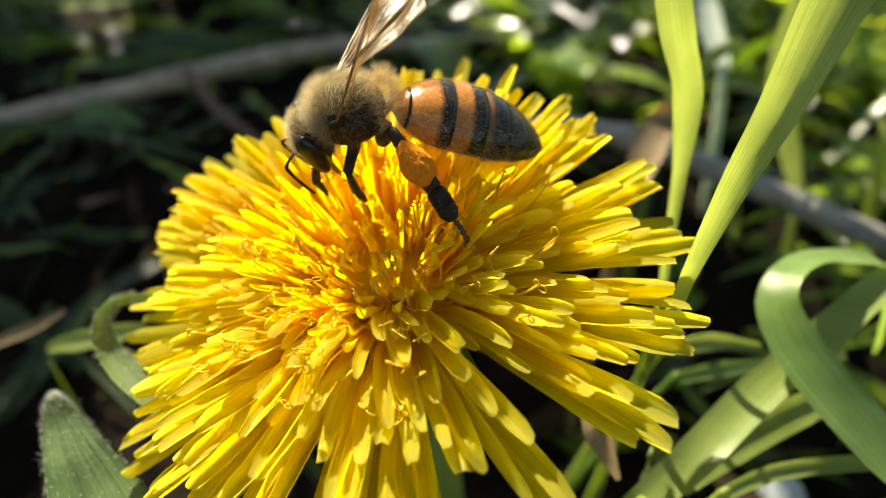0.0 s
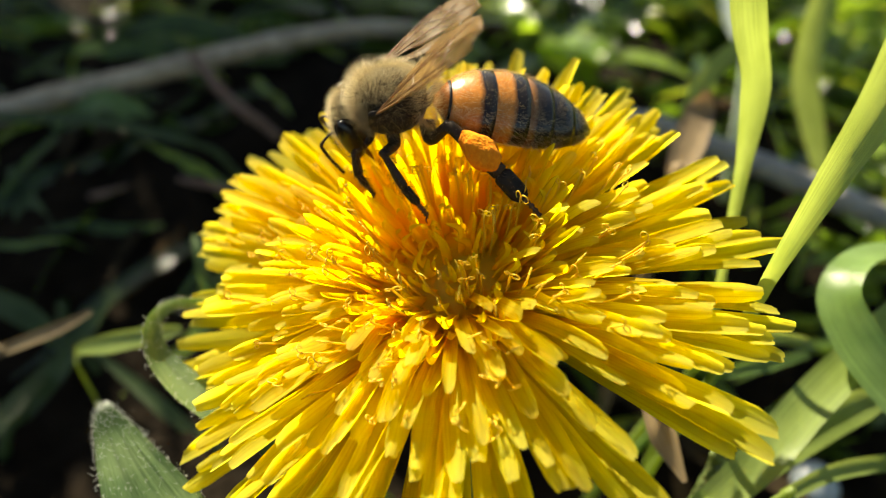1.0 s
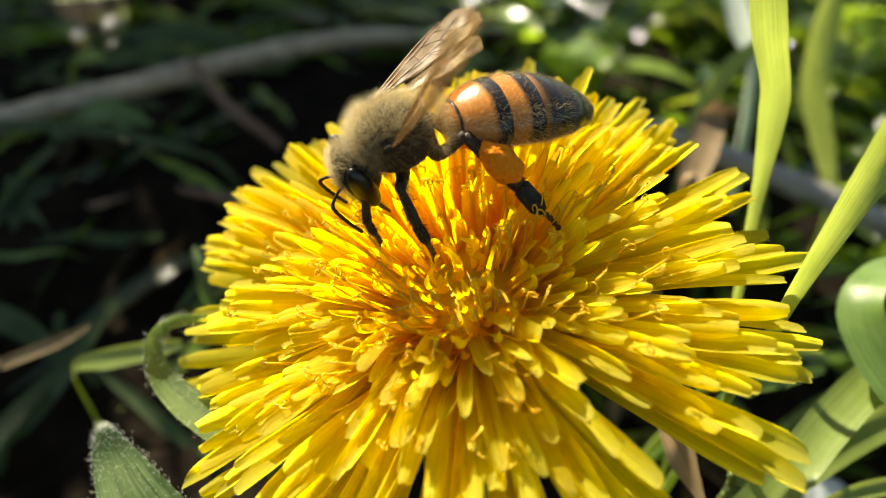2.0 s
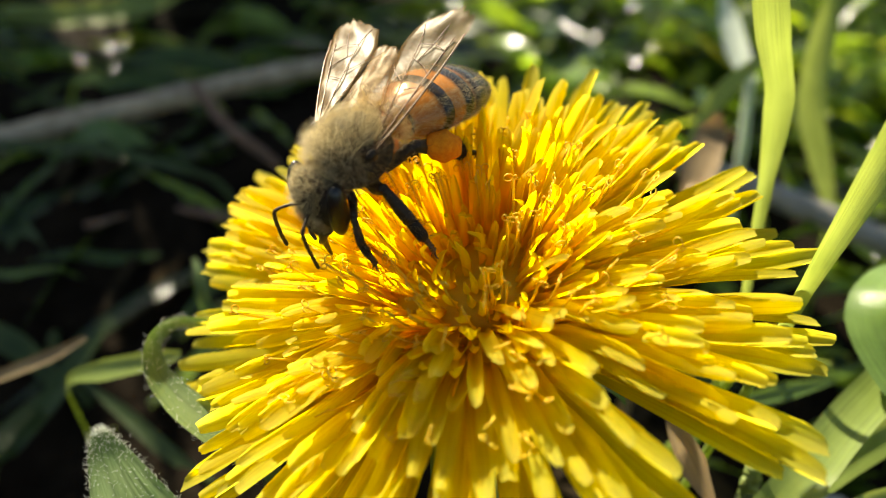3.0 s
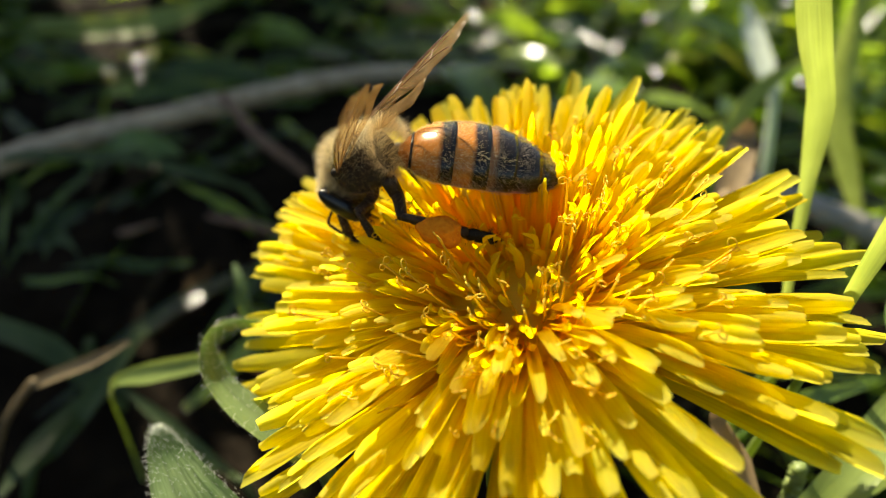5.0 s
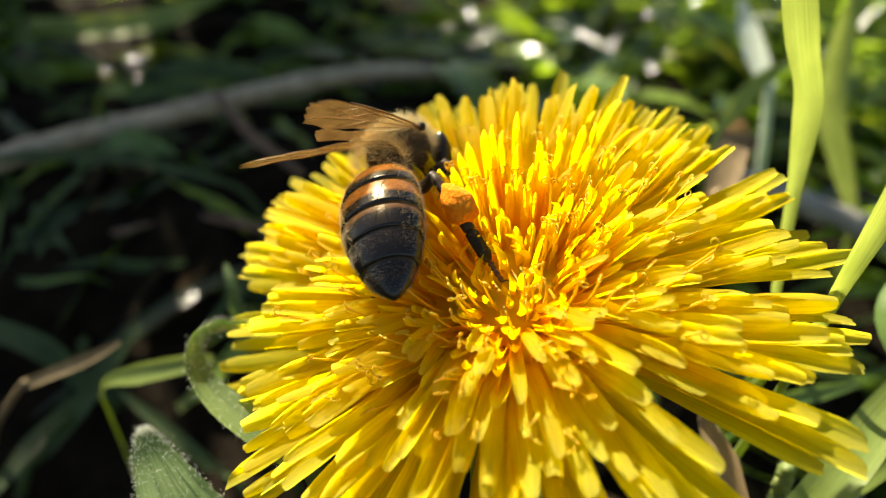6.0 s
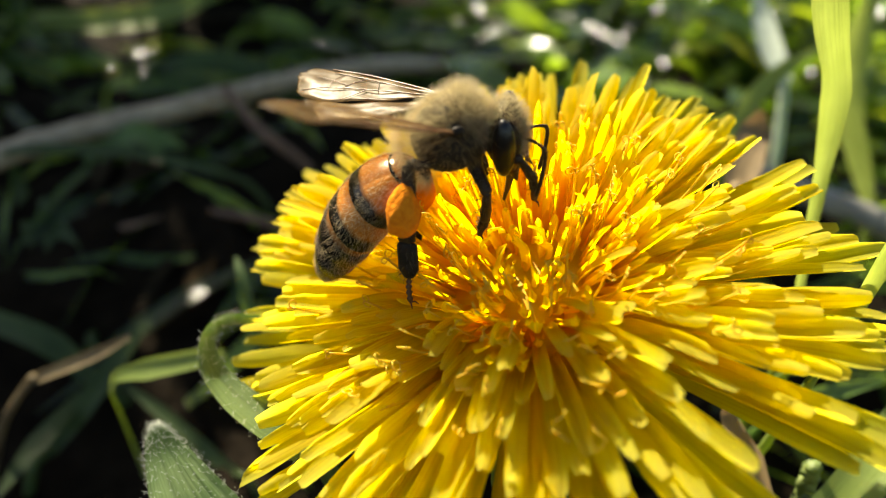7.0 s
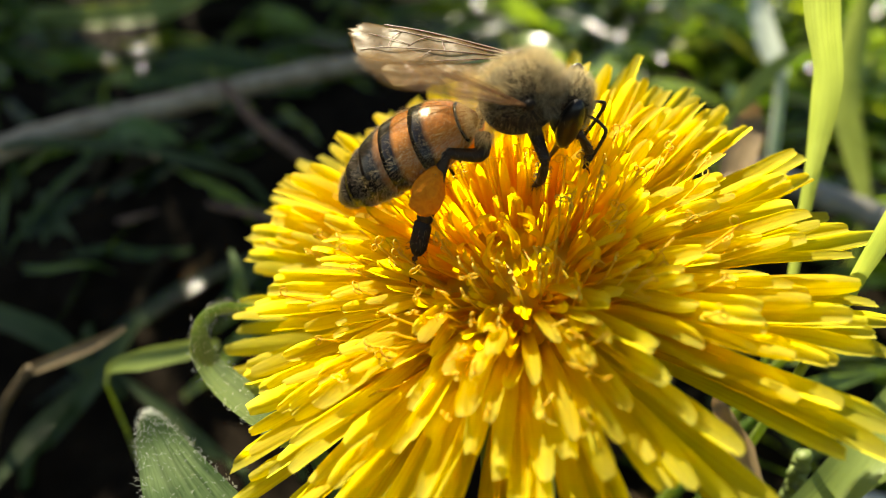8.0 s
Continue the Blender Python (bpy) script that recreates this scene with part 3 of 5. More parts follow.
    blade_thing("grass_plant", "broad shade-toned grass blade lying on the soil", "grass", [(-64, 58.0, 7.5), (-56, 55, 7.8), (-49.0, 53.0, 6.8), (-44, 51, 3.4)], [0.3, 1.2, 1.4, 0.8], M_BLADE_SHADE, root=(-41, 50))
    blade_thing("grass_plant", "shade-toned grass blade crossing behind the flower", "grass", [(-70, 76, 15.5), (-61, 78, 16.3), (-50, 79, 16.2), (-37, 78, 14.2)], [0.3, 0.7, 0.8, 0.6], M_BLADE_SHADE, root=(-31, 77))
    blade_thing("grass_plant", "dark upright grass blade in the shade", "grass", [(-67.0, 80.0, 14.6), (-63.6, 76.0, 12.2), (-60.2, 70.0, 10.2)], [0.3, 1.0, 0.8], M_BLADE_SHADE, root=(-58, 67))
    blade_thing("grass_plant", "shade-toned grass blade leaning over the soil", "grass", [(-46.2, 36.0, 4.5), (-45.2, 42.0, 5.0), (-44.5, 49.0, 3.9)], [0.3, 1.1, 0.8], M_BLADE_SHADE, root=(-44, 52))
    blade_thing("weed", "small pale downy leaf tip behind the flower", "leaf", [(-25.4, 47.0, 24.4), (-24.6, 45.6, 23.8), (-23.9, 44, 22.4), (-23.1, 43.0, 20.5)], [0.15, 0.45, 0.6, 0.4], M_DOWNY, root=(-20, 42))
    blade_thing("grass_plant", "sunlit yellow-green leaf lying far behind the twig", "grass", [(-48.1, 127.5, 25.3), (-60.7, 125.8, 19.6), (-75.0, 125.6, 17.0), (-87.6, 126.1, 16.0)], [0.5, 2.68, 2.51, 2.4], M_BLADE, root=(-104, 127))
    blade_thing("weed", "small sunlit green leaf against the dry stem", "leaf", [(-52.6, 90.5, 20.4), (-53.6, 90.2, 20.9), (-56.0, 89.6, 20.2)], [0.2, 1.2, 0.6], M_BLADE, root=(-60, 93))
    blade_thing("grass_plant", "grass blade with sun glare in its pale colour", "grass", [(29.8, 95.5, 36.0), (30.5, 92.2, 33.3), (31.0, 87.5, 30.6), (31.8, 83.5, 28.6)], [0.5, 1.47, 1.58, 0.9], M_LEAF_GLARE, root=(33, 78))

    blade_thing("grass_plant", "broad lime-green grass blade standing in the lawn", "grass", [(39.6, 87.0, 42.9), (37.3, 80.9, 34.3), (36.6, 76.7, 28.3), (38.1, 73.4, 23.6), (39.9, 70.1, 18.8)], [0.5, 1.5, 1.7, 1.5, 0.7], M_BLADE, root=(39.9, 66.1))
    blade_thing("grass_plant", "slender green grass blade arching over the lawn", "grass", [(30.5, 76.3, 34.7), (27.8, 75.3, 33.4), (24.8, 73.6, 31.0), (22.9, 71.6, 28.1), (21.6, 69.2, 24.8)], [0.3, 0.8, 1.0, 1.0, 0.7], M_BLADE, root=(21.6, 66.2))


build_near_grass()


def build_twig(name, label, pts, rad, mat, nodes=(), seg=14):
    """A stem lying about, cut into its internodes at the nodes."""
    n = 80
    P = curve(pts, n)
    u = np.linspace(0, 1, n)
    r = np.interp(u, np.linspace(0, 1, len(rad)), rad)
    for k in nodes:
        r = r * (1 + 0.22 * np.exp(-((u - k) / 0.012) ** 2))
    rng = np.random.default_rng(int(abs(pts[0][0]) * 7))
    P = P + rng.normal(0, 0.05, P.shape)
    r = r * (1 + rng.normal(0, 0.02, n))
    stalk = tagged(new(name), label, "twig")
    stalk.location = Vector(P[0]) * MM
    ends = [0, *[int(k * (n - 1)) for k in nodes], n - 1]
    for a, b in zip(ends[:-1], ends[1:]):
        v, f, uv = tube(P[a:b + 1] - P[0], r[a:b + 1], seg)
        part("internode" if nodes else "shaft", mesh_of("internode", v, f, mat, uv), stalk)
    return stalk


build_twig("fallen_stalk", "thick grey-brown dry plant stem lying on the soil", [(-84, 68, 12.5), (-71.0, 74.0, 14.2), (-64.1, 80.0, 15.4), (-58.2, 85.0, 15.9), (-48.9, 90.0, 16.9), (-42.9, 94.0, 17.5), (-35.8, 99.0, 18.0), (-23.5, 108.0, 18.0), (-10, 116, 16.0)], [1.55, 1.55, 1.6, 1.55, 1.45, 1.25], M_TWIG, (0.27, 0.62, 0.80))
build_twig("fallen_stalk", "blue-grey dry stem lying across the grass", [(0, 83.5, 19.0), (9.6, 79.8, 21.0), (19.2, 76.7, 21.7), (29.1, 72.9, 20.6), (38.6, 68.9, 19.0), (48.7, 64.8, 16.8), (57.1, 61.4, 14.4), (75, 54, 9.0)], [1.2, 1.44, 1.5, 1.5, 1.4], M_TWIG_GREY, (0.3, 0.6))
build_twig("fallen_twig", "thin brown broken twig leaning on the dry stem", [(-40.6, 91.5, 20.2), (-34.2, 84.8, 17.6), (-29.3, 82.4, 15.3), (-27, 81.6, 13.8)], [0.72, 0.71, 0.5], M_TWIG_BROWN)
build_twig("fallen_twig", "thin reddish brown twig lying on the soil", [(-50, 71, 9.4), (-38, 74, 10.8), (-26, 72, 10.0)], [0.5, 0.6, 0.4], M_TWIG_BROWN)
build_twig("grass_stalk", "pale green grass stalk standing beside the flower", [(14.4, 27.6, 26.5), (14.6, 27.3, 22.4), (14.8, 28.2, 12.0), (15.0, 29.0, -0.5)], [0.5, 0.55, 0.6], M_STEM)


def build_glint_bead(x, y, z, r, label, mat):
    rng = np.random.default_rng(int(abs(x * 31 + y * 7)))
    rings = [(-r * math.cos(a), r * math.sin(a) * 1.1, r * math.sin(a) * 0.85, 0) for a in np.linspace(0.12, math.pi - 0.12, 9)]
    v, f, uv = loft(rings, 14)
    v = v * (1 + rng.normal(0, 0.03, (len(v), 1))) + np.array([x, y, z])
    tagged(new("pebble", mesh_of("pebble", v, f, mat, uv)), label, "stone")


# pale beads added for blurred bright spots; the highlight is in their colour
M_PALE_GLINT = solid("pale_glint", (0.62, 0.55, 0.54), (0.85, 0.78, 0.76), 0.35, 900, 0.3)
M_BLUE_GLINT = solid("blue_glint", (0.22, 0.26, 0.28), (0.42, 0.46, 0.48), 0.25, 900, 0.3)
for px, py, pr, lab, pm in ((19.5, 124, 1.2, "small pinkish white bead on the soil, standing in for a glint", M_PALE_GLINT), (-9, 143, 1.3, "small pinkish white bead on the soil, standing in for a glint", M_PALE_GLINT),
                            (35, 82, 0.8, "small bluish bead on the soil, standing in for a glint", M_BLUE_GLINT), (33.5, 40.0, 2.2, "rounded pale bead for a bright spot between grass blades", M_BLUE_GLINT)):
    build_glint_bead(px, py, float(ground_z(px, py)) + pr * 0.55, pr, lab, pm)


def build_lawn():
    """The uncounted grass and litter behind and beside the flower, and unseen tall grass added for shade."""
    rng = np.random.default_rng(5)
    pieces, litter = [], []
    tries = 0
    while len(pieces) < 2300 and tries < 30000:
        tries += 1
        x, y = rng.uniform(-190, 230), rng.uniform(44, 300)
        thick_here = float(smoothstep(-15, 50, x - 0.25 * (y - 60))) * 0.95 + 0.05 + 0.25 * float(smoothstep(125, 180, y))
        if rng.random() > thick_here or (x < 8 and y < 150) or (-12 < x + 0.606 * y < 28 and 120 < y < 215):
            continue
        z = float(ground_z(x, y))
        long = rng.uniform(14, 38) * (1 + 0.5 * float(smoothstep(110, 200, y)))
        if -25 < x < 24 and y < 75:
            long = min(long, 13)
        if x < 48 and y < 105:
            long = min(long, 11)
        az, lean = rng.uniform(0, 2 * math.pi), rng.uniform(0.35, 2.6)
        d = np.array([math.cos(az) * lean, math.sin(az) * lean, 1.0])
        d /= np.linalg.norm(d)
        sag = rng.uniform(0.1, 0.9)
        t = np.linspace(0, 1, 8)[:, None]
        P = np.array([x, y, z - 0.5]) + t * d * long - np.array([0, 0, 1.0]) * sag * long * 0.5 * t**2.2 + np.array([d[0], d[1], 0]) * sag * long * 0.3 * t**2
        P[:, 2] = np.maximum(P[:, 2], ground_z(P[:, 0], P[:, 1]) + 0.3 * t[:, 0])
        w = rng.uniform(0.6, 1.7)
        half = w * np.interp(t[:, 0], [0, 0.3, 0.7, 1], [0.6, 1.0, 0.85, 0.06])
        up = np.array([-d[0], -d[1], 0.6]) + rng.normal(0, 0.3, 3)
        pieces.append(sheet(P, half, up, (np.array([-1, 0, 1.0]), lambda s, tt: 0.3 * abs(s))))
    # broad low leaves
    for _ in range(260):
        x, y = rng.uniform(-5, 220), rng.uniform(85, 240)
        z = float(ground_z(x, y))
        az = rng.uniform(0, 2 * math.pi)
        long = rng.uniform(10, 24)
        d = np.array([math.cos(az), math.sin(az), rng.uniform(0.2, 1.0)])
        t = np.linspace(0, 1, 9)[:, None]
        P = np.array([x, y, z]) + t * d * long - np.array([0, 0, 0.45 * long]) * t**2.4
        P[:, 2] = np.maximum(P[:, 2], ground_z(P[:, 0], P[:, 1]) + 0.4 * t[:, 0])
        half = rng.uniform(2.0, 4.5) * np.interp(t[:, 0], [0, 0.15, 0.5, 0.8, 1], [0.12, 0.4, 1, 0.8, 0.05])
        pieces.append(sheet(P, half, (0, 0, 1), (FLAT, lambda s, tt: 0.2 * s * s)))
    # low blades lying over the shaded soil
    for _ in range(45):
        x, y = rng.uniform(-100, -14), rng.uniform(44, 108)
        z = float(ground_z(x, y))
        az = rng.uniform(0, 2 * math.pi)
        long = rng.uniform(10, 30)
        d = np.array([math.cos(az), math.sin(az), rng.uniform(0.02, 0.2)])
        t = np.linspace(0, 1, 8)[:, None]
        P = np.array([x, y, z]) + t * d * long - np.array([0, 0, 0.4 * long]) * t**2.2
        P[:, 2] = np.maximum(P[:, 2], ground_z(P[:, 0], P[:, 1]) + 0.5)
        half = rng.uniform(0.5, 1.5) * np.interp(t[:, 0], [0, 0.2, 0.6, 1], [0.3, 0.9, 1, 0.06])
        pieces.append(sheet(P, half, np.array([0, -0.4, 0.9]) + rng.normal(0, 0.3, 3), (np.array([-1, 0, 1.0]), lambda s, tt: 0.25 * abs(s))))
    # low leaves and blades lying beyond the dry stem
    for _ in range(150):
        x, y = rng.uniform(-150, 8), rng.uniform(104, 160)
        if -12 < x + 0.606 * y < 28 and y > 124:
            continue
        z = float(ground_z(x, y))
        az = rng.uniform(0, 2 * math.pi)
        long = rng.uniform(12, 34)
        d = np.array([math.cos(az), 0.6 * math.sin(az), rng.uniform(0.1, 0.5)])
        t = np.linspace(0, 1, 8)[:, None]
        P = np.array([x, y, z]) + t * d * long - np.array([0, 0, 0.4 * long]) * t**2.2
        P[:, 2] = np.maximum(P[:, 2], ground_z(P[:, 0], P[:, 1]) + 0.4)
        half = rng.uniform(0.8, 2.4) * np.interp(t[:, 0], [0, 0.2, 0.6, 1], [0.3, 0.9, 1, 0.06])
        pieces.append(sheet(P, half, np.array([0, -0.4, 0.9]) + rng.normal(0, 0.3, 3), (np.array([-1, 0, 1.0]), lambda s, tt: 0.25 * abs(s))))
    for _ in range(26):
        x, y = rng.uniform(-25, 75), rng.uniform(112, 165)
        z = float(ground_z(x, y))
        az = rng.uniform(0, 2 * math.pi)
        long = rng.uniform(8, 20)
        d = np.array([math.cos(az), 0.5 * math.sin(az), rng.uniform(0.4, 1.2)])
        t = np.linspace(0, 1, 9)[:, None]
        P = np.array([x, y, z]) + t * d * long - np.array([0, 0, 0.6 * long]) * t**2.2
        P[:, 2] = np.maximum(P[:, 2], ground_z(P[:, 0], P[:, 1]) + 0.4 * t[:, 0])
        half = rng.uniform(0.9, 2.4) * np.interp(t[:, 0], [0, 0.2, 0.55, 0.85, 1], [0.15, 0.6, 1, 0.7, 0.05])
        pieces.append(sheet(P, half, np.array([0, -0.3, 0.9]) + rng.normal(0, 0.35, 3), (FLAT, lambda s, tt: 0.2 * s * s)))
    # tall unseen grass added further off sunward, to shade the soil behind the flower
    rng = np.random.default_rng(41)
    for _ in range(1450):
        x, y = rng.uniform(-300, -10), rng.uniform(172, 262)
        # blades are thinned along aisles meant to let sun through
        aisle = x + 0.606 * y
        if aisle > 120 or (74 < aisle < 93) or (aisle > 92 and rng.random() < 0.88) or (-11 < aisle < 26 and rng.random() < 0.6):
            continue
        z = float(ground_z(x, y))
        long = (0.954 * (y - 45) + 25) * 0.93 * rng.uniform(0.76, 1.0)
        az, lean = rng.uniform(0, 2 * math.pi), rng.uniform(0.0, 0.07)
        d = np.array([math.cos(az) * lean, math.sin(az) * lean, 1.0])
        t = np.linspace(0, 1, 8)[:, None]
        P = np.array([x, y, z - 0.5]) + t * d * long + np.array([d[0], d[1], -0.15]) * long * 0.4 * t**2.5
        # stems stay bare low down so sun reaches the far leaf and dry stem
        from_y = 126 if -4 < aisle < 26 else 82 if -11 < aisle < -4 else 200
        bare = float(np.clip((0.954 * (y - from_y) + 24) / long, 0.05, 0.82))
        half = rng.uniform(1.6, 3.4) * np.interp(t[:, 0], [0, bare, bare + 0.08, 0.95, 1], [0.04, 0.04, 1.1, 1.2, 0.06])
        pieces.append(sheet(P, half, np.array([-d[0], -d[1], 0.5]) + rng.normal(0, 0.4, 3), (np.array([-1, 0, 1.0]), lambda s, tt: 0.3 * abs(s))))
    v, f, uv = joined(pieces)
    tagged(new("lawn", mesh_of("lawn", v, f, M_LAWN, uv)), "blurred green grass and low leaves, with unseen tall grass added for shade", "grass", kind="stuff")
    for _ in range(220):
        x, y = rng.uniform(-140, 120), rng.uniform(30, 200)
        z = float(ground_z(x, y))
        az = rng.uniform(0, 2 * math.pi)
        long = rng.uniform(4, 18)
        d = np.array([math.cos(az), math.sin(az), rng.uniform(-0.05, 0.15)])
        t = np.linspace(-0.5, 0.5, 6)[:, None]
        P = np.array([x, y, z + 0.9]) + t * d * long + np.array([0, 0, 1.0]) * (0.25 - t**2) * rng.uniform(0, 5)
        P[:, 2] = np.maximum(P[:, 2], ground_z(P[:, 0], P[:, 1]) + 0.5)
        half = rng.uniform(0.4, 1.8) * np.interp(t[:, 0], [-0.5, -0.2, 0.2, 0.5], [0.3, 1, 0.9, 0.1])
        litter.append(sheet(P, half, (0, 0, 1), (np.array([-1, 0, 1.0]), lambda s, tt: 0.25 * abs(s))))
    v, f, uv = joined(litter)
    tagged(new("leaf_litter", mesh_of("leaf_litter", v, f, M_LITTER, uv)), "brown dead leaves and stalks on the soil", "litter", kind="stuff")


build_lawn()


# ---- the honeybee ----
AMBER, AMBER_DARK, BLACK = (0.50, 0.185, 0.029), (0.32, 0.105, 0.017), (0.014, 0.009, 0.006)


def banded(name, stops, rough=0.25):
    """A tergite's cuticle: colour along the UV's v, fine pits and hairs' pores."""
    m, n, l, b = material(name)
    tc = n.new("ShaderNodeTexCoord")
    sep = n.new("ShaderNodeSeparateXYZ")
    l.new(tc.outputs["UV"], sep.inputs[0])
    wob = noise_tex(n, l, 700.0, 3.0)
    add = n.new("ShaderNodeMath")
    add.operation = "MULTIPLY_ADD"
    add.inputs[1].default_value = 0.16
    l.new(wob.outputs[0], add.inputs[0])
    l.new(sep.outputs["Y"], add.inputs[2])
    r = ramp(n, [(p + 0.08, c) for p, c in stops])
    l.new(add.outputs[0], r.inputs[0])
    fine = noise_tex(n, l, 5000.0, 4.0)
    rf = ramp(n, [(0.3, (0.7, 0.7, 0.7)), (0.7, (1.1, 1.1, 1.1))])
    l.new(fine.outputs[0], rf.inputs[0])
    height = n.new("ShaderNodeSeparateXYZ")
    l.new(tc.outputs["Object"], height.inputs[0])
    low = n.new("ShaderNodeMapRange")
    low.inputs[1].default_value, low.inputs[2].default_value = -0.00120, -0.00080
    low.inputs[3].default_value, low.inputs[4].default_value = 1.0, 0.0
    l.new(height.outputs["Z"], low.inputs[0])
    col = mixed(n, l, r.outputs[0], AMBER, low.outputs[0])
    l.new(mixed(n, l, col, rf.outputs[0], 1.0, "MULTIPLY"), b.inputs["Base Color"])
    b.inputs["Roughness"].default_value = rough
    b.inputs["Specular IOR Level"].default_value = 0.45
    add_bump(n, l, b, fine.outputs[0], 0.2, 0.00005)
    return m


M_SEG = [
    banded("tergite_first", [(0.0, AMBER), (0.70, AMBER_DARK), (0.82, BLACK), (1.0, BLACK)]),
    banded("tergite_amber", [(0.0, AMBER), (0.56, AMBER), (0.67, BLACK), (1.0, BLACK)]),
    banded("tergite_half", [(0.0, AMBER), (0.48, AMBER), (0.60, BLACK), (1.0, BLACK)]),
    banded("tergite_dark", [(0.0, (0.30, 0.13, 0.035)), (0.28, (0.22, 0.095, 0.028)), (0.40, BLACK), (1.0, BLACK)]),
    banded("tergite_black", [(0.0, (0.09, 0.05, 0.022)), (0.14, (0.05, 0.03, 0.014)), (0.26, BLACK), (1.0, BLACK)]),
]
M_BELLY = solid("belly_amber", (0.34, 0.13, 0.02), (0.5, 0.2, 0.03), 0.4, 1500, 0.2, 0.0001)
M_CUTICLE = solid("cuticle_dark", (0.012, 0.008, 0.005), (0.035, 0.021, 0.011), 0.6, 2500, 0.3, 0.00008, spec=0.2)
M_THORAX = solid("thorax_cuticle", (0.02, 0.014, 0.009), (0.05, 0.034, 0.02), 0.75, 2500, 0.4, 0.0001, spec=0.2)
M_LEG = solid("leg_dark", (0.020, 0.012, 0.006), (0.060, 0.032, 0.014), 0.55, 2500, 0.3, 0.00008, spec=0.25)
M_TARSUS = solid("tarsus_brown", (0.05, 0.02, 0.008), (0.12, 0.045, 0.015), 0.35, 2500, 0.3, 0.00008)
M_BEE_EYE = solid("compound_eye", (0.004, 0.003, 0.003), (0.010, 0.007, 0.006), 0.30, 9000, 0.25, 0.00003)
M_POLLEN = solid("pollen_orange", (0.74, 0.19, 0.010), (0.86, 0.28, 0.016), 0.95, 4500, 0.8, 0.00014, spec=0.12)
M_HAIR = hair_material("hair_buff", (0.70, 0.55, 0.28), (0.95, 0.83, 0.56), 0.5)
M_HAIR_PALE = hair_material("hair_pale", (0.46, 0.36, 0.19), (0.98, 0.91, 0.68), 0.66)
# golden flank hair, toned down further for the shade on a backlit side
M_HAIR_FLANK_SHADE = hair_material("hair_flank_shade", (0.22, 0.14, 0.055), (0.66, 0.49, 0.23), 0.45)
M_HAIR_DARK = hair_material("hair_brown", (0.06, 0.04, 0.02), (0.18, 0.12, 0.06), 0.2)
M_HAIR_GREY = hair_material("hair_grey", (0.24, 0.19, 0.125), (0.56, 0.47, 0.34), 0.5)
M_VEIN = solid("wing_vein", (0.10, 0.045, 0.015), (0.20, 0.09, 0.03), 0.4, 2000, 0.1)


def wing_material():
    m, n, l, b = material("wing_membrane")
    nt = noise_tex(n, l, 900.0, 4.0)
    r = ramp(n, [(0.3, (0.17, 0.095, 0.032)), (0.7, (0.34, 0.21, 0.085))])
    l.new(nt.outputs[0], r.inputs[0])
    l.new(r.outputs[0], b.inputs["Base Color"])
    b.inputs["Roughness"].default_value = 0.40
    b.inputs["Specular IOR Level"].default_value = 0.45
    add_bump(n, l, b, nt.outputs[0], 0.30, 0.0002)
    tr = n.new("ShaderNodeBsdfTranslucent")
    l.new(r.outputs[0], tr.inputs["Color"])
    m1 = n.new("ShaderNodeMixShader")
    m1.inputs[0].default_value = 0.35
    l.new(b.outputs[0], m1.inputs[1])
    l.new(tr.outputs[0], m1.inputs[2])
    clear = n.new("ShaderNodeBsdfTransparent")
    clear.inputs["Color"].default_value = (0.97, 0.92, 0.82, 1)
    m2 = n.new("ShaderNodeMixShader")
    m2.inputs[0].default_value = 0.72
    l.new(m1.outputs[0], m2.inputs[1])
    l.new(clear.outputs[0], m2.inputs[2])
    l.new(m2.outputs[0], n["Material Output"].inputs["Surface"])
    return m


M_WING = wing_material()

WAIST, NECK = (-2.2, 0.0, -0.3), (1.68, 0.0, -0.4)
TEGULA = (0.4, 1.75, 0.9)


def on_ellipsoid(c, r, n, rng, keep=lambda p: True):
    out = []
    while len(out) < n:
        u = unit(rng.normal(0, 1, 3))
        p = np.array(c) + np.array(r) * u
        if keep(p):
            out.append((p, unit(u / np.array(r))))
    return out


def abdomen_ring(s):
    w = float(np.interp(s, [0, 0.05, 0.12, 0.22, 0.4, 0.6, 0.78, 0.9, 0.97, 1.0], [0.35, 1.0, 1.6, 2.0, 2.18, 2.1, 1.68, 1.08, 0.5, 0.12]))
    return -8.8 * s, w * 0.98, w * 0.67, 0.5 * math.sin(math.pi * s) - 0.5 * s


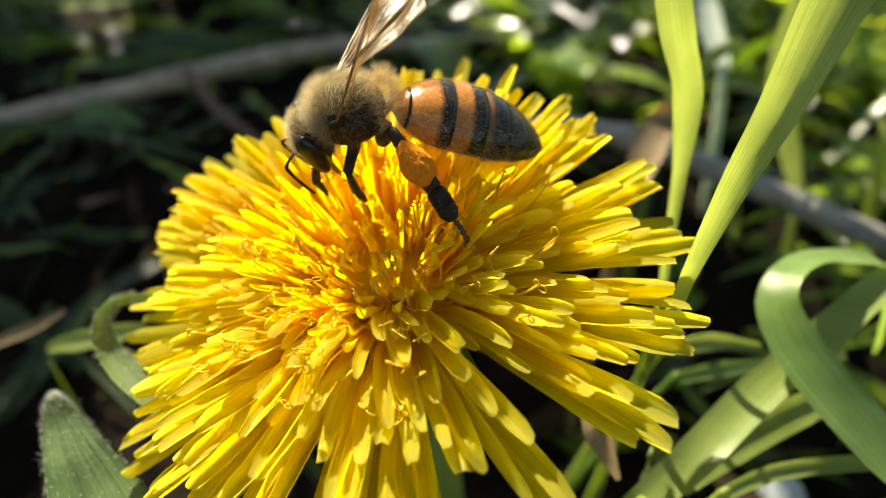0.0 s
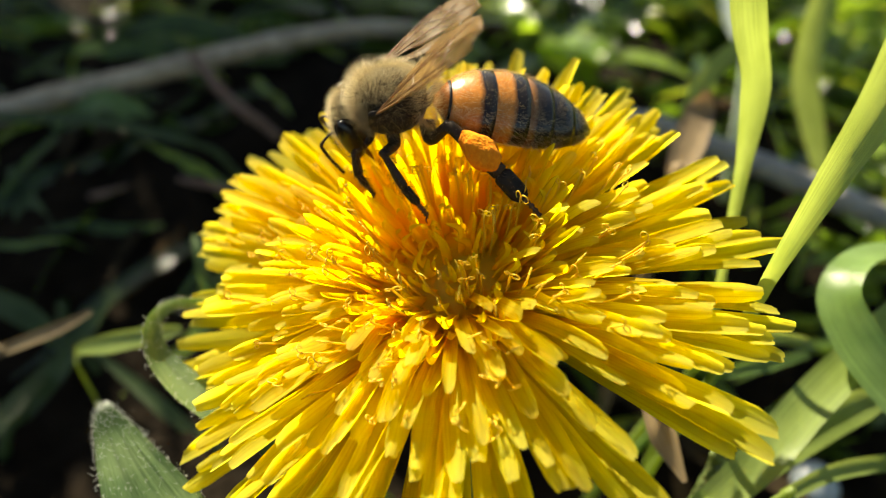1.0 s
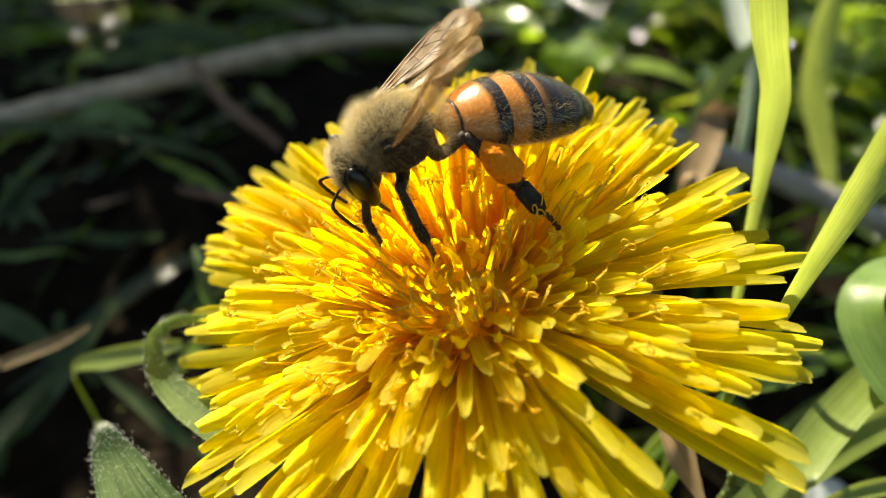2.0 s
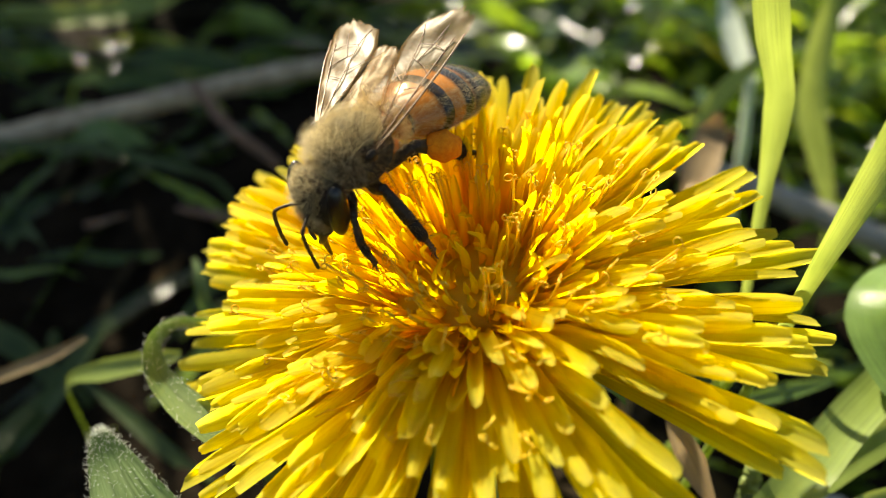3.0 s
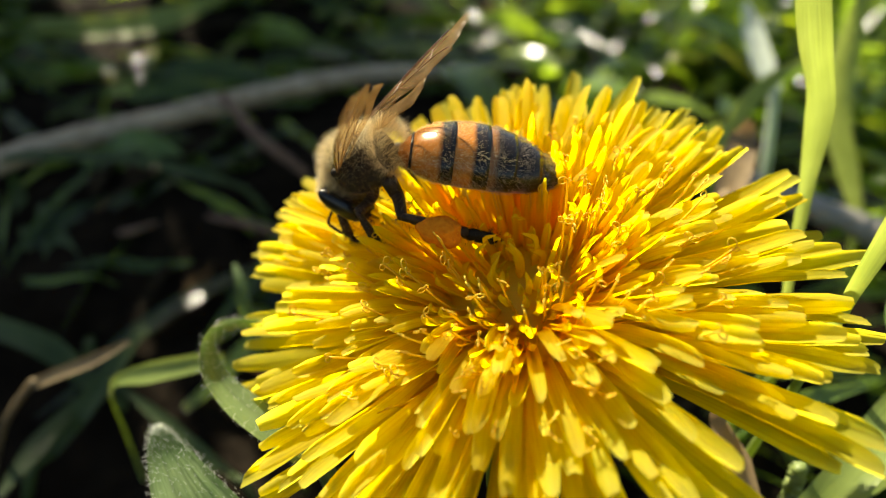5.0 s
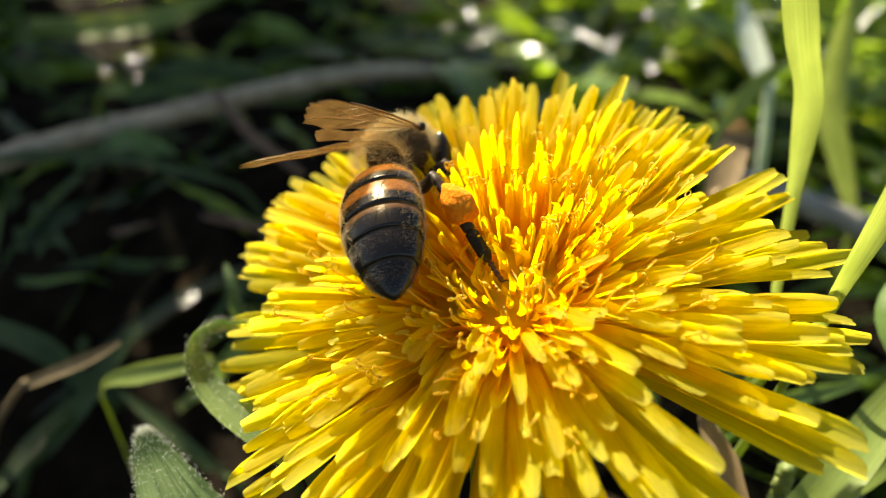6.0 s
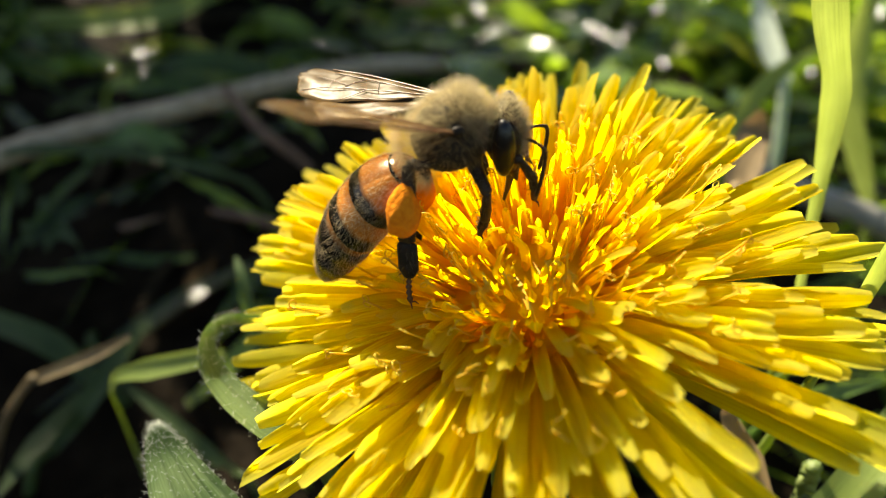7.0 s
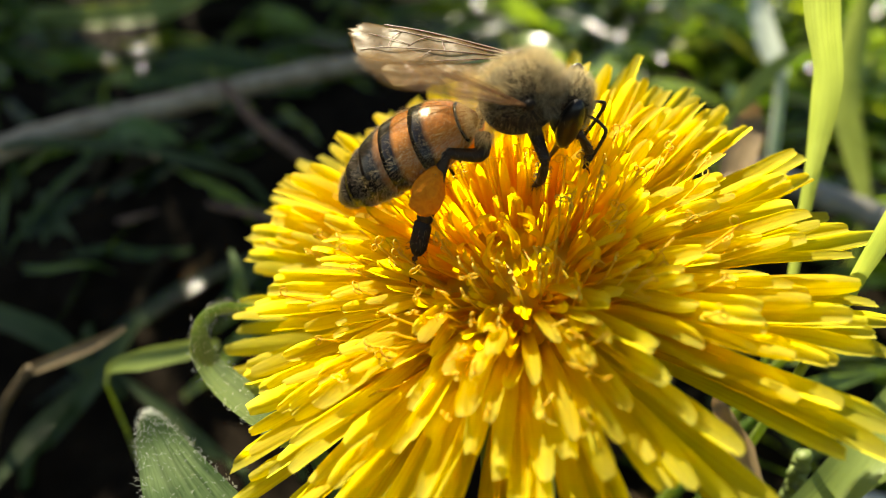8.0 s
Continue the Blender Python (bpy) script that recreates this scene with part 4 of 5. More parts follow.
def build_bee():
    rng = np.random.default_rng(21)
    bee = new("honeybee")
    tagged(bee, "honeybee with amber and black bands and full orange pollen baskets", "bee")
    rings = [(1.88 * math.cos(a), 1.78 * math.sin(a) ** 0.85, 1.65 * math.sin(a) ** 0.85, 0.0) for a in np.linspace(math.pi - 0.08, 0.08, 16)]
    v, f, uv = loft(rings, 28)
    thorax = part("thorax", mesh_of("thorax", v, f, M_THORAX, uv), bee, "dark thorax under pale fur")
    s1 = on_ellipsoid((0, 0, 0), (1.85, 1.75, 1.62), 4600, rng, lambda p: not (p[0] < -1.4 and p[2] < 0.3) and (p[2] > 1.05 or (p[2] > 0.45 and (p[0] > 0.8 or rng.random() < 0.2))) and not (-1.1 < p[0] < 0.5 and abs(p[1]) < 0.8 and p[2] > 1.2 and rng.random() < 0.35))
    v, f = hairs(s1, 0.62, 0.0040, rng, (-0.6, 0, 0.15), 0.34)
    tagged(part("fur", mesh_of("fur", v, f, M_HAIR_PALE), thorax, "pale silvery buff fur on the back"), kind="stuff")
    s1 = on_ellipsoid((0.9, 0, 0.2), (1.15, 1.62, 1.5), 2200, rng, lambda p: p[0] > 0.9 and (p[2] > 0.0 or rng.random() < 0.4))
    v, f = hairs(s1, 0.56, 0.0040, rng, (0.1, 0, 0.1), 0.35)
    tagged(part("collar", mesh_of("collar", v, f, M_HAIR_PALE), thorax, "pale fur collar behind the head"), kind="stuff")
    s1 = on_ellipsoid((0, 0, 0), (1.85, 1.78, 1.65), 1800, rng, lambda p: p[0] > -1.5 and p[2] < 0.9)
    v, f = hairs(s1, 0.46, 0.0042, rng, (-0.5, 0, -0.2))
    tagged(part("side_fur", mesh_of("side_fur", v, f, M_HAIR_FLANK_SHADE), thorax, "thin golden fur on the flanks, darkened for their shaded side"), kind="stuff")
    s2 = on_ellipsoid((-1.9, 0, 0.0), (0.5, 1.5, 1.4), 2600, rng, lambda p: p[2] > -1.1)
    v, f = hairs(s2, 0.75, 0.0048, rng, (-0.7, 0, 0.3))
    tagged(part("fur_tuft", mesh_of("fur_tuft", v, f, M_HAIR), thorax, "pale yellow tuft behind the thorax"), kind="stuff")
    for sg in (1, -1):
        v, f, uv = ellipsoid((0.45, sg * 1.78, 0.92), (0.32, 0.20, 0.26), 8, 10)
        part("tegula", mesh_of("tegula", v, f, M_CUTICLE, uv), thorax, "black wing joint plate")
    # head
    v, f, uv = ellipsoid((0.75, 0, -0.55), (0.95, 1.7, 1.5), 14, 24)
    head = part("head", mesh_of("head", *joined([(v, f, uv), ellipsoid((1.0, 0, -1.75), (0.62, 0.95, 0.85), 12, 18)])[:2], M_CUTICLE), bee, "dark triangular head", at(*NECK))
    for sg in (1, -1):
        v, f, uv = ellipsoid((0.80, sg * 1.34, -0.62), (0.54, 0.48, 1.42), 16, 22)
        part("eye", mesh_of("eye", v, f, M_BEE_EYE, uv), head, "large black compound eye")
        P = curve([(1.45, sg * 0.35, -0.75), (1.95, sg * 0.6, -0.6), (2.5, sg * 0.95, -0.75), (2.62, sg * 1.0, -1.15), (2.5, sg * 1.1, -2.2), (2.3, sg * 1.15, -3.2)], 24)
        rad = np.where(np.arange(24) < 9, 0.075, 0.095) * (1 + 0.10 * np.cos(np.arange(24) * math.pi))
        v, f, uv = tube(P, rad, 8, up=(0, 1, 0.2))
        part("antenna", mesh_of("antenna", v, f, M_LEG, uv), head, "black elbowed antenna")
        v, f, uv = tube(curve([(1.1, sg * 0.5, -2.2), (1.3, sg * 0.45, -2.6), (1.3, sg * 0.15, -2.95)], 8), np.linspace(0.22, 0.12, 8), 8, 0.6)
        part("mandible", mesh_of("mandible", v, f, M_TARSUS, uv), head)
    v, f, uv = tube(curve([(1.0, 0, -2.4), (0.95, 0, -3.2), (0.7, 0, -4.3)], 10), np.linspace(0.26, 0.08, 10), 8)
    part("tongue", mesh_of("tongue", v, f, M_TARSUS, uv), head, "reddish brown tongue")
    s3 = on_ellipsoid((0.75, 0, -0.55), (0.95, 1.7, 1.5), 3000, rng, lambda p: abs(p[1]) < 1.05 and (p[2] > 0.2 or p[0] > 1.0))
    v, f = hairs(s3, 0.40, 0.0042, rng, (0.2, 0, 0.3))
    tagged(part("fur", mesh_of("fur", v, f, M_HAIR_PALE), head, "short buff hair on the face"), kind="stuff")
    # abdomen in overlapping tergites
    cuts = [0.0, 0.08, 0.32, 0.52, 0.68, 0.84, 1.0]
    abdomen = None
    for k in range(6):
        a, b = cuts[k], cuts[k + 1]
        ss = np.linspace(max(0.0, a - 0.03), b, 9)
        rr = []
        for i, s in enumerate(ss):
            x, w, h, c = abdomen_ring(s)
            flare = 0.955 + 0.06 * (i / 8)
            rr.append((x, w * flare, h * flare, c))
        if k < 5:
            x, w, h, c = abdomen_ring(b)
            rr.append((x + 0.12, w * 0.93, h * 0.93, c))
        v, f, uv = loft(rr, 36)
        mat = M_SEG[min(k, 4)] if k < 4 else M_SEG[4]
        if abdomen is None:
            abdomen = part("abdomen", mesh_of("abdomen", v, f, mat, uv), bee, "glossy amber abdomen with black bands", at(*WAIST))
        else:
            part("tergite", mesh_of("tergite", v, f, mat, uv), abdomen)
    ss = np.linspace(0.10, 0.93, 16)
    v, f, uv = loft([(abdomen_ring(s)[0], abdomen_ring(s)[1] * 0.80, abdomen_ring(s)[2] * 0.62, abdomen_ring(s)[3] - 0.42 * abdomen_ring(s)[2]) for s in ss], 30)
    part("belly", mesh_of("belly", v, f, M_BELLY, uv), abdomen, "amber underside")

    def on_abdomen(n, pick):
        out = []
        while len(out) < n:
            s = pick()
            x, w, h, c = abdomen_ring(s)
            a = rng.uniform(0, 2 * math.pi)
            out.append((np.array([x, w * math.cos(a), c + h * math.sin(a)]), unit([-0.2, math.cos(a), math.sin(a)])))
        return out

    bands = [0.33, 0.53, 0.54, 0.56, 0.69, 0.71, 0.73, 0.85, 0.87, 0.9]
    v, f = hairs(on_abdomen(6500, lambda: float(np.clip(rng.choice(bands) + abs(rng.normal(0, 0.035)), 0, 0.97))), 0.13, 0.0028, rng, (-1.8, 0, 0), 0.14)
    tagged(part("hair_band", mesh_of("hair_band", v, f, M_HAIR_GREY), abdomen, "short grey hair in bands"), kind="stuff")
    v, f = hairs(on_abdomen(500, lambda: rng.uniform(0.30, 0.97)), 0.16, 0.006, rng, (-1.2, 0, 0), 0.2)
    tagged(part("hair", mesh_of("hair", v, f, M_HAIR_DARK), abdomen, "sparse brown hair"), kind="stuff")
    v, f = hairs(on_abdomen(3200, lambda: rng.uniform(0.04, 0.5)), 0.15, 0.0032, rng, (-1.2, 0, 0), 0.2)
    tagged(part("golden_hair", mesh_of("golden_hair", v, f, M_HAIR), abdomen, "fine golden hair"), kind="stuff")

    rim = [q for q in on_abdomen(3600, lambda: rng.uniform(0.06, 0.7)) if abs(q[1][1]) > 0.62 or q[1][2] < -0.3]
    v, f = hairs(rim, 0.26, 0.004, rng, (-0.8, 0, 0), 0.3)
    tagged(part("flank_hair", mesh_of("flank_hair", v, f, M_HAIR), abdomen, "soft golden hair along the flanks"), kind="stuff")

    # wings: length along x, trailing edge towards +y
    def wing_mesh(length, lead, trail, seed, ragged):
        r2 = np.random.default_rng(seed)
        nx, ny = 34, 12
        xs = np.linspace(0, 1, nx)
        V = np.empty((nx, ny, 3))
        for j in range(ny):
            fr = j / (ny - 1)
            cut = 1 - ragged * (0.05 * abs(math.sin(fr * 17 + seed)) + r2.uniform(0, 0.035))
            end = length * (1 - 0.10 * (2 * fr - 0.75) ** 2) * cut
            x = xs * end
            yl, yt = np.interp(x, *lead), np.interp(x, *trail)
            V[:, j, 0] = x
            V[:, j, 1] = yl + (yt - yl) * fr - 0.14 * x
            V[:, j, 2] = 0.16 * np.sin(fr * math.pi) * xs + 0.022 * np.sin(fr * 15.0) * xs + 0.04 * np.sin(x * 2.3 + fr * 5)
        verts = np.concatenate([V.reshape(-1, 3), V.reshape(-1, 3) - [0, 0, 0.02]])
        o, F = nx * ny, []
        for i in range(nx - 1):
            for j in range(ny - 1):
                q = i * ny + j
                F += [(q, q + ny, q + ny + 1, q + 1), (o + q, o + q + 1, o + q + ny + 1, o + q + ny)]
            q, w = i * ny, i * ny + ny - 1
            F += [(q, o + q, o + q + ny, q + ny), (w, w + ny, o + w + ny, o + w)]
        for j in range(ny - 1):
            q = (nx - 1) * ny + j
            F += [(q, o + q, o + q + 1, q + 1), (j, j + 1, o + j + 1, o + j)]
        return verts, F

    for sg, seed in ((1, 3), (-1, 8)):
        flip = np.array([1, 1, sg])
        lead = ([0, 2, 5, 8, 9.5], [0.0, -0.10, -0.05, 0.25, 0.7])
        trail = ([0, 1.5, 3.5, 6.0, 8.0, 9.5], [0.25, 0.9, 1.9, 2.85, 2.9, 2.2])
        v, f = wing_mesh(9.3, lead, trail, seed, 1.0)
        wing = part("wing", mesh_of("forewing", v * flip, f, M_WING), bee, "amber-tinted clear wing with a tattered tip", at(TEGULA[0], sg * TEGULA[1], TEGULA[2]))
        v, f = wing_mesh(6.4, ([0, 2, 4, 6.5], [0.35, 1.1, 2.0, 2.9]), ([0, 1, 3, 5, 6.5], [0.5, 1.5, 3.1, 4.0, 3.9]), seed + 1, 0.5)
        part("hindwing", mesh_of("hindwing", (v - [0.2, 0, 0.10]) * flip, f, M_WING), wing, "small clear hindwing")
        veins = []
        for pts, r in (([(0, 0, 0), (2, -0.08, 0), (5, -0.03, 0.03), (7.4, 0.2, 0.03)], 0.10), ([(0, 0.1, 0), (2, 0.22, 0.03), (4.6, 0.35, 0.08), (7.0, 0.5, 0.1)], 0.07),
                       ([(0.2, 0.2, 0), (2.4, 0.8, 0.10), (4.6, 1.4, 0.16), (6.6, 2.0, 0.16), (7.6, 2.5, 0.1)], 0.055), ([(0.3, 0.3, 0), (2.2, 1.2, 0.05), (4.0, 2.0, 0.05)], 0.05),
                       ([(3.4, 1.1, 0.13), (3.7, 0.7, 0.12), (3.9, 0.32, 0.07)], 0.045), ([(4.7, 0.36, 0.08), (5.1, 0.9, 0.13), (5.4, 1.6, 0.17)], 0.045),
                       ([(6.2, 0.46, 0.1), (6.4, 1.1, 0.15), (6.3, 1.9, 0.16)], 0.045), ([(5.3, 1.3, 0.16), (6.6, 1.2, 0.15), (7.9, 1.25, 0.13)], 0.04), ([(4.0, 1.25, 0.15), (4.4, 1.9, 0.13), (4.9, 2.4, 0.08)], 0.04)):
            P = curve(pts, 14)
            P[:, 1] -= 0.14 * P[:, 0]
            P = P * flip
            veins.append(tube(P, np.linspace(r, r * 0.6, 14) * 0.62, 6, up=(0, 0.2, 1)))
        part("vein", mesh_of("vein", *joined(veins)[:2], M_VEIN), wing, "brown wing veins")
        wing["side"] = sg

    # legs
    def leg(kind, root, joints, radii, sg, pollen=False):
        m = np.array([1, sg, 1])
        J = [np.array(p) * m for p in joints]
        v1, f1, u1 = tube(curve([J[0] + [0, -0.45 * sg, 0.8], J[0], J[0] * 0.7 + J[1] * 0.3 + [0, 0, -0.15], J[1]], 10), np.interp(np.linspace(0, 1, 10), [0, 0.5, 1], [radii[0] * 1.2, radii[0], radii[0] * 0.75]), 10)
        thigh = part("leg", mesh_of(kind + "_thigh", v1, f1, M_LEG, u1), bee, "dark jointed leg", at(root[0], sg * root[1], root[2]))
        v, f, uv = tube(curve([J[1], (J[1] + J[2]) / 2, J[2]], 10), np.interp(np.linspace(0, 1, 10), [0, 0.7, 1], [radii[1] * 0.65, radii[1], radii[1] * 0.95]), 10, 0.7)
        part("shin", mesh_of("shin", v, f, M_LEG, uv), thigh)
        v, f, uv = tube(curve([J[2], (J[2] + J[3]) / 2, J[3]], 10), np.interp(np.linspace(0, 1, 10), [0, 0.12, 0.8, 1], [radii[2] * 0.6, radii[2], radii[2], radii[2] * 0.55]), 10, 0.6)
        part("foot_base", mesh_of("foot_base", v, f, M_CUTICLE, uv), thigh)
        P = curve([J[3], J[3] * 0.5 + J[4] * 0.5 + [0, 0, 0.08], J[4]], 16)
        pieces = [tube(P, 0.13 * (1 + 0.35 * np.cos(np.arange(16) * 1.9)), 7)]
        for s in (1, -1):
            pieces.append(tube(curve([J[4], J[4] + [0.12, 0.16 * s, -0.12], J[4] + [0.1, 0.26 * s, -0.3]], 6), np.linspace(0.06, 0.025, 6), 5))
        part("foot", mesh_of("foot", *joined(pieces)[:2], M_TARSUS), thigh)
        samp = []
        for a, b, r in ((J[0], J[1], radii[0]), (J[1], J[2], radii[1]), (J[2], J[3], radii[2])):
            ax = unit(b - a)
            for _ in range(70):
                side = unit(np.cross(ax, rng.normal(0, 1, 3)))
                samp.append((a + (b - a) * rng.random() + side * r * 0.8, side))
        v, f = hairs(samp, 0.3, 0.011, rng, tuple(unit(J[3] - J[1]) * 0.8), 0.2)
        tagged(part("leg_hair", mesh_of("leg_hair", v, f, M_HAIR_DARK), thigh), kind="stuff")
        if pollen:
            ax = unit(J[2] - J[1])
            c = J[1] * 0.42 + J[2] * 0.58 + np.array([0.0, 0.28 * sg, 0.05])
            v, f, uv = ellipsoid((0, 0, 0), (1.22, 0.80, 0.76), 16, 22)
            v = v * (1 + 0.05 * np.sin(v[:, :1] * 5 + v[:, 1:2] * 7) + 0.04 * np.cos(v[:, 2:] * 9 + v[:, :1] * 4))
            v[:, 1:] *= (1 + 0.22 * v[:, :1] / 1.25)
            side = unit(np.cross(ax, (0, 0, 1)))
            B = np.stack([ax, side, np.cross(ax, side)], 1)
            part("pollen_load", mesh_of("pollen_load", v @ B.T + c, f, M_POLLEN, uv), thigh, "packed lump of orange pollen")
        return thigh

    legs = {}
    for sg in (1, -1):
        legs["hind", sg] = leg("hind", (-1.3, 1.0, -1.4), [(0, 0, 0), (-0.7, 1.6, 0.35), (-3.0, 2.0, -2.2), (-4.1, 2.1, -3.6), (-4.9, 2.2, -4.6)], (0.36, 0.46, 0.52), sg, True)
        legs["mid", sg] = leg("mid", (0.2, 0.9, -1.5), [(0, 0, 0), (0.35, 1.5, 0.1), (0.0, 2.0, -1.75), (-0.3, 2.1, -2.9), (-0.5, 2.1, -3.7)], (0.34, 0.36, 0.31), sg)
        legs["fore", sg] = leg("fore", (1.5, 0.7, -1.4), [(0, 0, 0), (0.75, 1.0, -0.2), (1.0, 1.2, -1.55), (0.85, 1.2, -2.4), (0.7, 1.2, -3.1)], (0.30, 0.28, 0.21), sg)
    return bee, head, abdomen, legs


BEE_OB, BEE_HEAD, BEE_ABDOMEN, BEE_LEGS = build_bee()

# seconds, then place in millimetres and turn in degrees of the thorax
BEE_ROWS = [
    (0, -5.14, 30.88, 46.22, -18, 14, 186), (0.5, -5.68, 31.08, 46.03, -9, 16, 191), (1, -6.94, 32.89, 45.62, -20, 11, 177),
    (1.2, -7.15, 31.30, 45.78, -13, 17, 184), (2.3, -7.05, 29.93, 45.50, -9, 17, 211), (2.5, -7.30, 28.78, 45.47, 5, 16, 229),
    (2.8, -7.99, 28.06, 45.07, -2, 17, 237), (3, -9.23, 29.48, 44.77, -2, 18, 233), (3.3, -10.59, 30.83, 44.40, -4, 14, 235),
    (3.5, -11.58, 31.95, 44.05, -4, 9, 211), (3.8, -10.76, 30.23, 43.68, 2, 15, 217), (4, -10.78, 29.51, 43.92, 8, 17, 224),
    (4.3, -12.65, 32.33, 42.24, -4, 35, 192), (4.5, -12.41, 31.45, 42.56, -10, 33, 188), (4.7, -12.24, 31.82, 42.68, -7, 33, 187),
    (5.8, -10.38, 34.94, 41.55, -33, 12, 70), (6, -9.57, 35.00, 42.02, -30, 6, 65), (6.3, -9.34, 35.52, 41.57, -35, 7, 55),
    (6.5, -7.91, 33.74, 43.85, -19, -21, 41), (6.7, -7.92, 34.36, 43.07, 1, -18, 24), (7, -7.58, 29.42, 45.47, 4, -32, 9),
    (7.3, -6.50, 29.73, 45.67, 3, -30, -11), (7.5, -6.79, 31.64, 45.64, 2, -28, 11), (8, -4.08, 30.82, 46.16, 18, -23, -0),
]
# seconds, then a turn as an axis times degrees
ABDOMEN_ROWS = [
    (0, -1, -32, -2), (0.5, 2, -32, 5), (1, 1, -24, 4), (1.2, 2, -36, 7), (2.3, 0, -13, 4), (2.5, -0, -12, -1), (2.8, -0, -20, -0), (3, 1, -19, 4),
    (3.3, 0, -20, 0), (3.5, 2, -13, 15), (3.8, 1, -18, 9), (4, 1, -17, 8), (4.3, 2, -33, 6), (4.5, 1, -37, 3), (4.7, 2, -40, 6), (5.8, 5, -33, 16),
    (6, 6, -29, 24), (6.3, 7, -32, 24), (6.5, 3, -8, 38), (6.7, 4, -7, 56), (7, -1, -23, -6), (7.3, 1, -17, 8), (7.5, -1, -19, -6), (8, 0, -13, 1),
]
HEAD_ROWS = [
    (0, 1, 11, 9), (0.5, 1, 16, 8), (1, 0, 7, 7), (1.2, 2, 25, 11), (2.3, 1, 8, 7), (2.5, 0, 7, 8), (2.8, 0, 21, 2), (3, 0, -8, -4), (3.3, 1, -8, -11),
    (3.5, 0, -3, -10), (3.8, -0, 16, -3), (4, -1, 8, -10), (4.3, 3, 31, 11), (4.5, 3, 30, 11), (4.7, 3, 25, 11), (5.8, 0, 17, 1), (6, 0, 18, 0),
    (6.3, 1, 25, 3), (6.5, -5, 31, -18), (6.7, -2, 19, -11), (7, -4, 26, -17), (7.3, -1, 12, -8), (7.5, -0, 7, -6), (8, -3, 30, -10),
]
WING_LEFT_ROWS = [
    (0, 26, 26, 14), (0.5, 11, 20, -5), (1, 14, 13, 10), (1.2, 12, 15, 2), (2.3, 14, 24, -4), (2.5, 12, -16, 38), (2.8, 12, -20, 42), (3, 10, -18, 37),
    (3.3, 10, -14, 33), (3.5, 3, 11, -7), (3.8, 6, 24, -16), (4, 5, 26, -21), (4.3, 4, 7, -2), (4.5, 5, 6, 1), (4.7, 3, 10, -6), (5.8, 1, -22, 25),
    (6, 3, -17, 24), (6.3, -14, -2, -21), (6.5, 3, -9, 17), (6.7, 2, -7, 12), (7, -10, -8, -7), (7.3, 8, 0, 13), (7.5, -8, -16, 5), (8, -6, -14, 6),
]
WING_RIGHT_ROWS = [
    (0, 25, -14, 26), (0.5, 28, -13, 33), (1, 35, -27, 28), (1.2, 32, -23, 28), (2.3, 18, -25, 2), (2.5, 12, -17, 2), (2.8, 18, -25, 2),
    (3, 16, -25, -1), (3.3, 20, -21, 9), (3.5, 5, -11, -3), (3.8, 5, -4, 3), (4, 2, -4, -1), (4.3, -1, -12, -16), (4.5, -1, -12, -15),
    (4.7, -3, -14, -20), (5.8, -3, -15, -22), (6, -8, -9, -24), (6.3, -7, -10, -22), (6.5, -6, 1, -9), (6.7, -7, 4, -8), (7, -10, 20, 5),
    (7.3, 2, 24, 29), (7.5, -4, 5, -1), (8, -13, 20, 0),
]
# seconds, then a turn as above and a shift in millimetres
HIND_LEFT_ROWS = [
    (0, 49, -15, -7, 0.0, -0.1, -0.1), (0.5, 39, -10, -9, 0.1, -0.2, 0.1), (1, 57, -9, 19, -0.5, 0.3, -0.2), (1.2, 42, -13, 19, -0.4, 0.2, -0.1),
    (2.3, 53, -25, 27, -0.1, -0.2, 0.3), (2.5, 29, -9, 26, 0.2, -0.1, 0.3), (2.8, 43, -18, 28, -0.0, -0.1, 0.3), (3, 13, 5, 24, 0.5, -0.2, 0.2),
    (3.3, 27, 8, 17, -0.3, 0.1, 0.1), (3.5, 2, -3, 3, -0.6, 0.7, -0.0), (3.8, -11, -10, 16, -0.3, 0.5, 0.2), (4, 2, -18, 22, -0.3, 0.3, 0.3),
    (4.3, -1, -20, 4, -0.6, 0.7, -0.5), (4.5, 4, -19, 10, -0.6, 0.6, -0.2), (4.7, -17, -14, -6, -0.3, 0.6, -0.3), (5.8, -30, 0, 0, 0, 0, 0),
    (8, -30, 0, 0, 0, 0, 0),
]
HIND_RIGHT_ROWS = [
    (0, 30, 0, 0, 0, 0, 0), (4.7, 30, 0, 0, 0, 0, 0), (5.8, -8, -15, 15, -0.4, -0.5, -0.5), (6, -15, -22, 11, -0.4, -0.5, -0.5),
    (6.3, -10, -23, 18, -0.4, -0.9, -0.8), (6.5, -14, -40, 12, -0.5, -0.1, 0.0), (6.7, -32, -28, 20, -0.2, -0.4, 0.2), (7, -34, -16, -25, 0.5, 0.4, 1.0),
    (7.3, -22, -14, -24, 0.4, 0.2, 0.6), (7.5, -31, -13, -26, 0.0, 0.0, 0.4), (8, -53, -17, -28, -1.1, -0.4, 0.1),
]
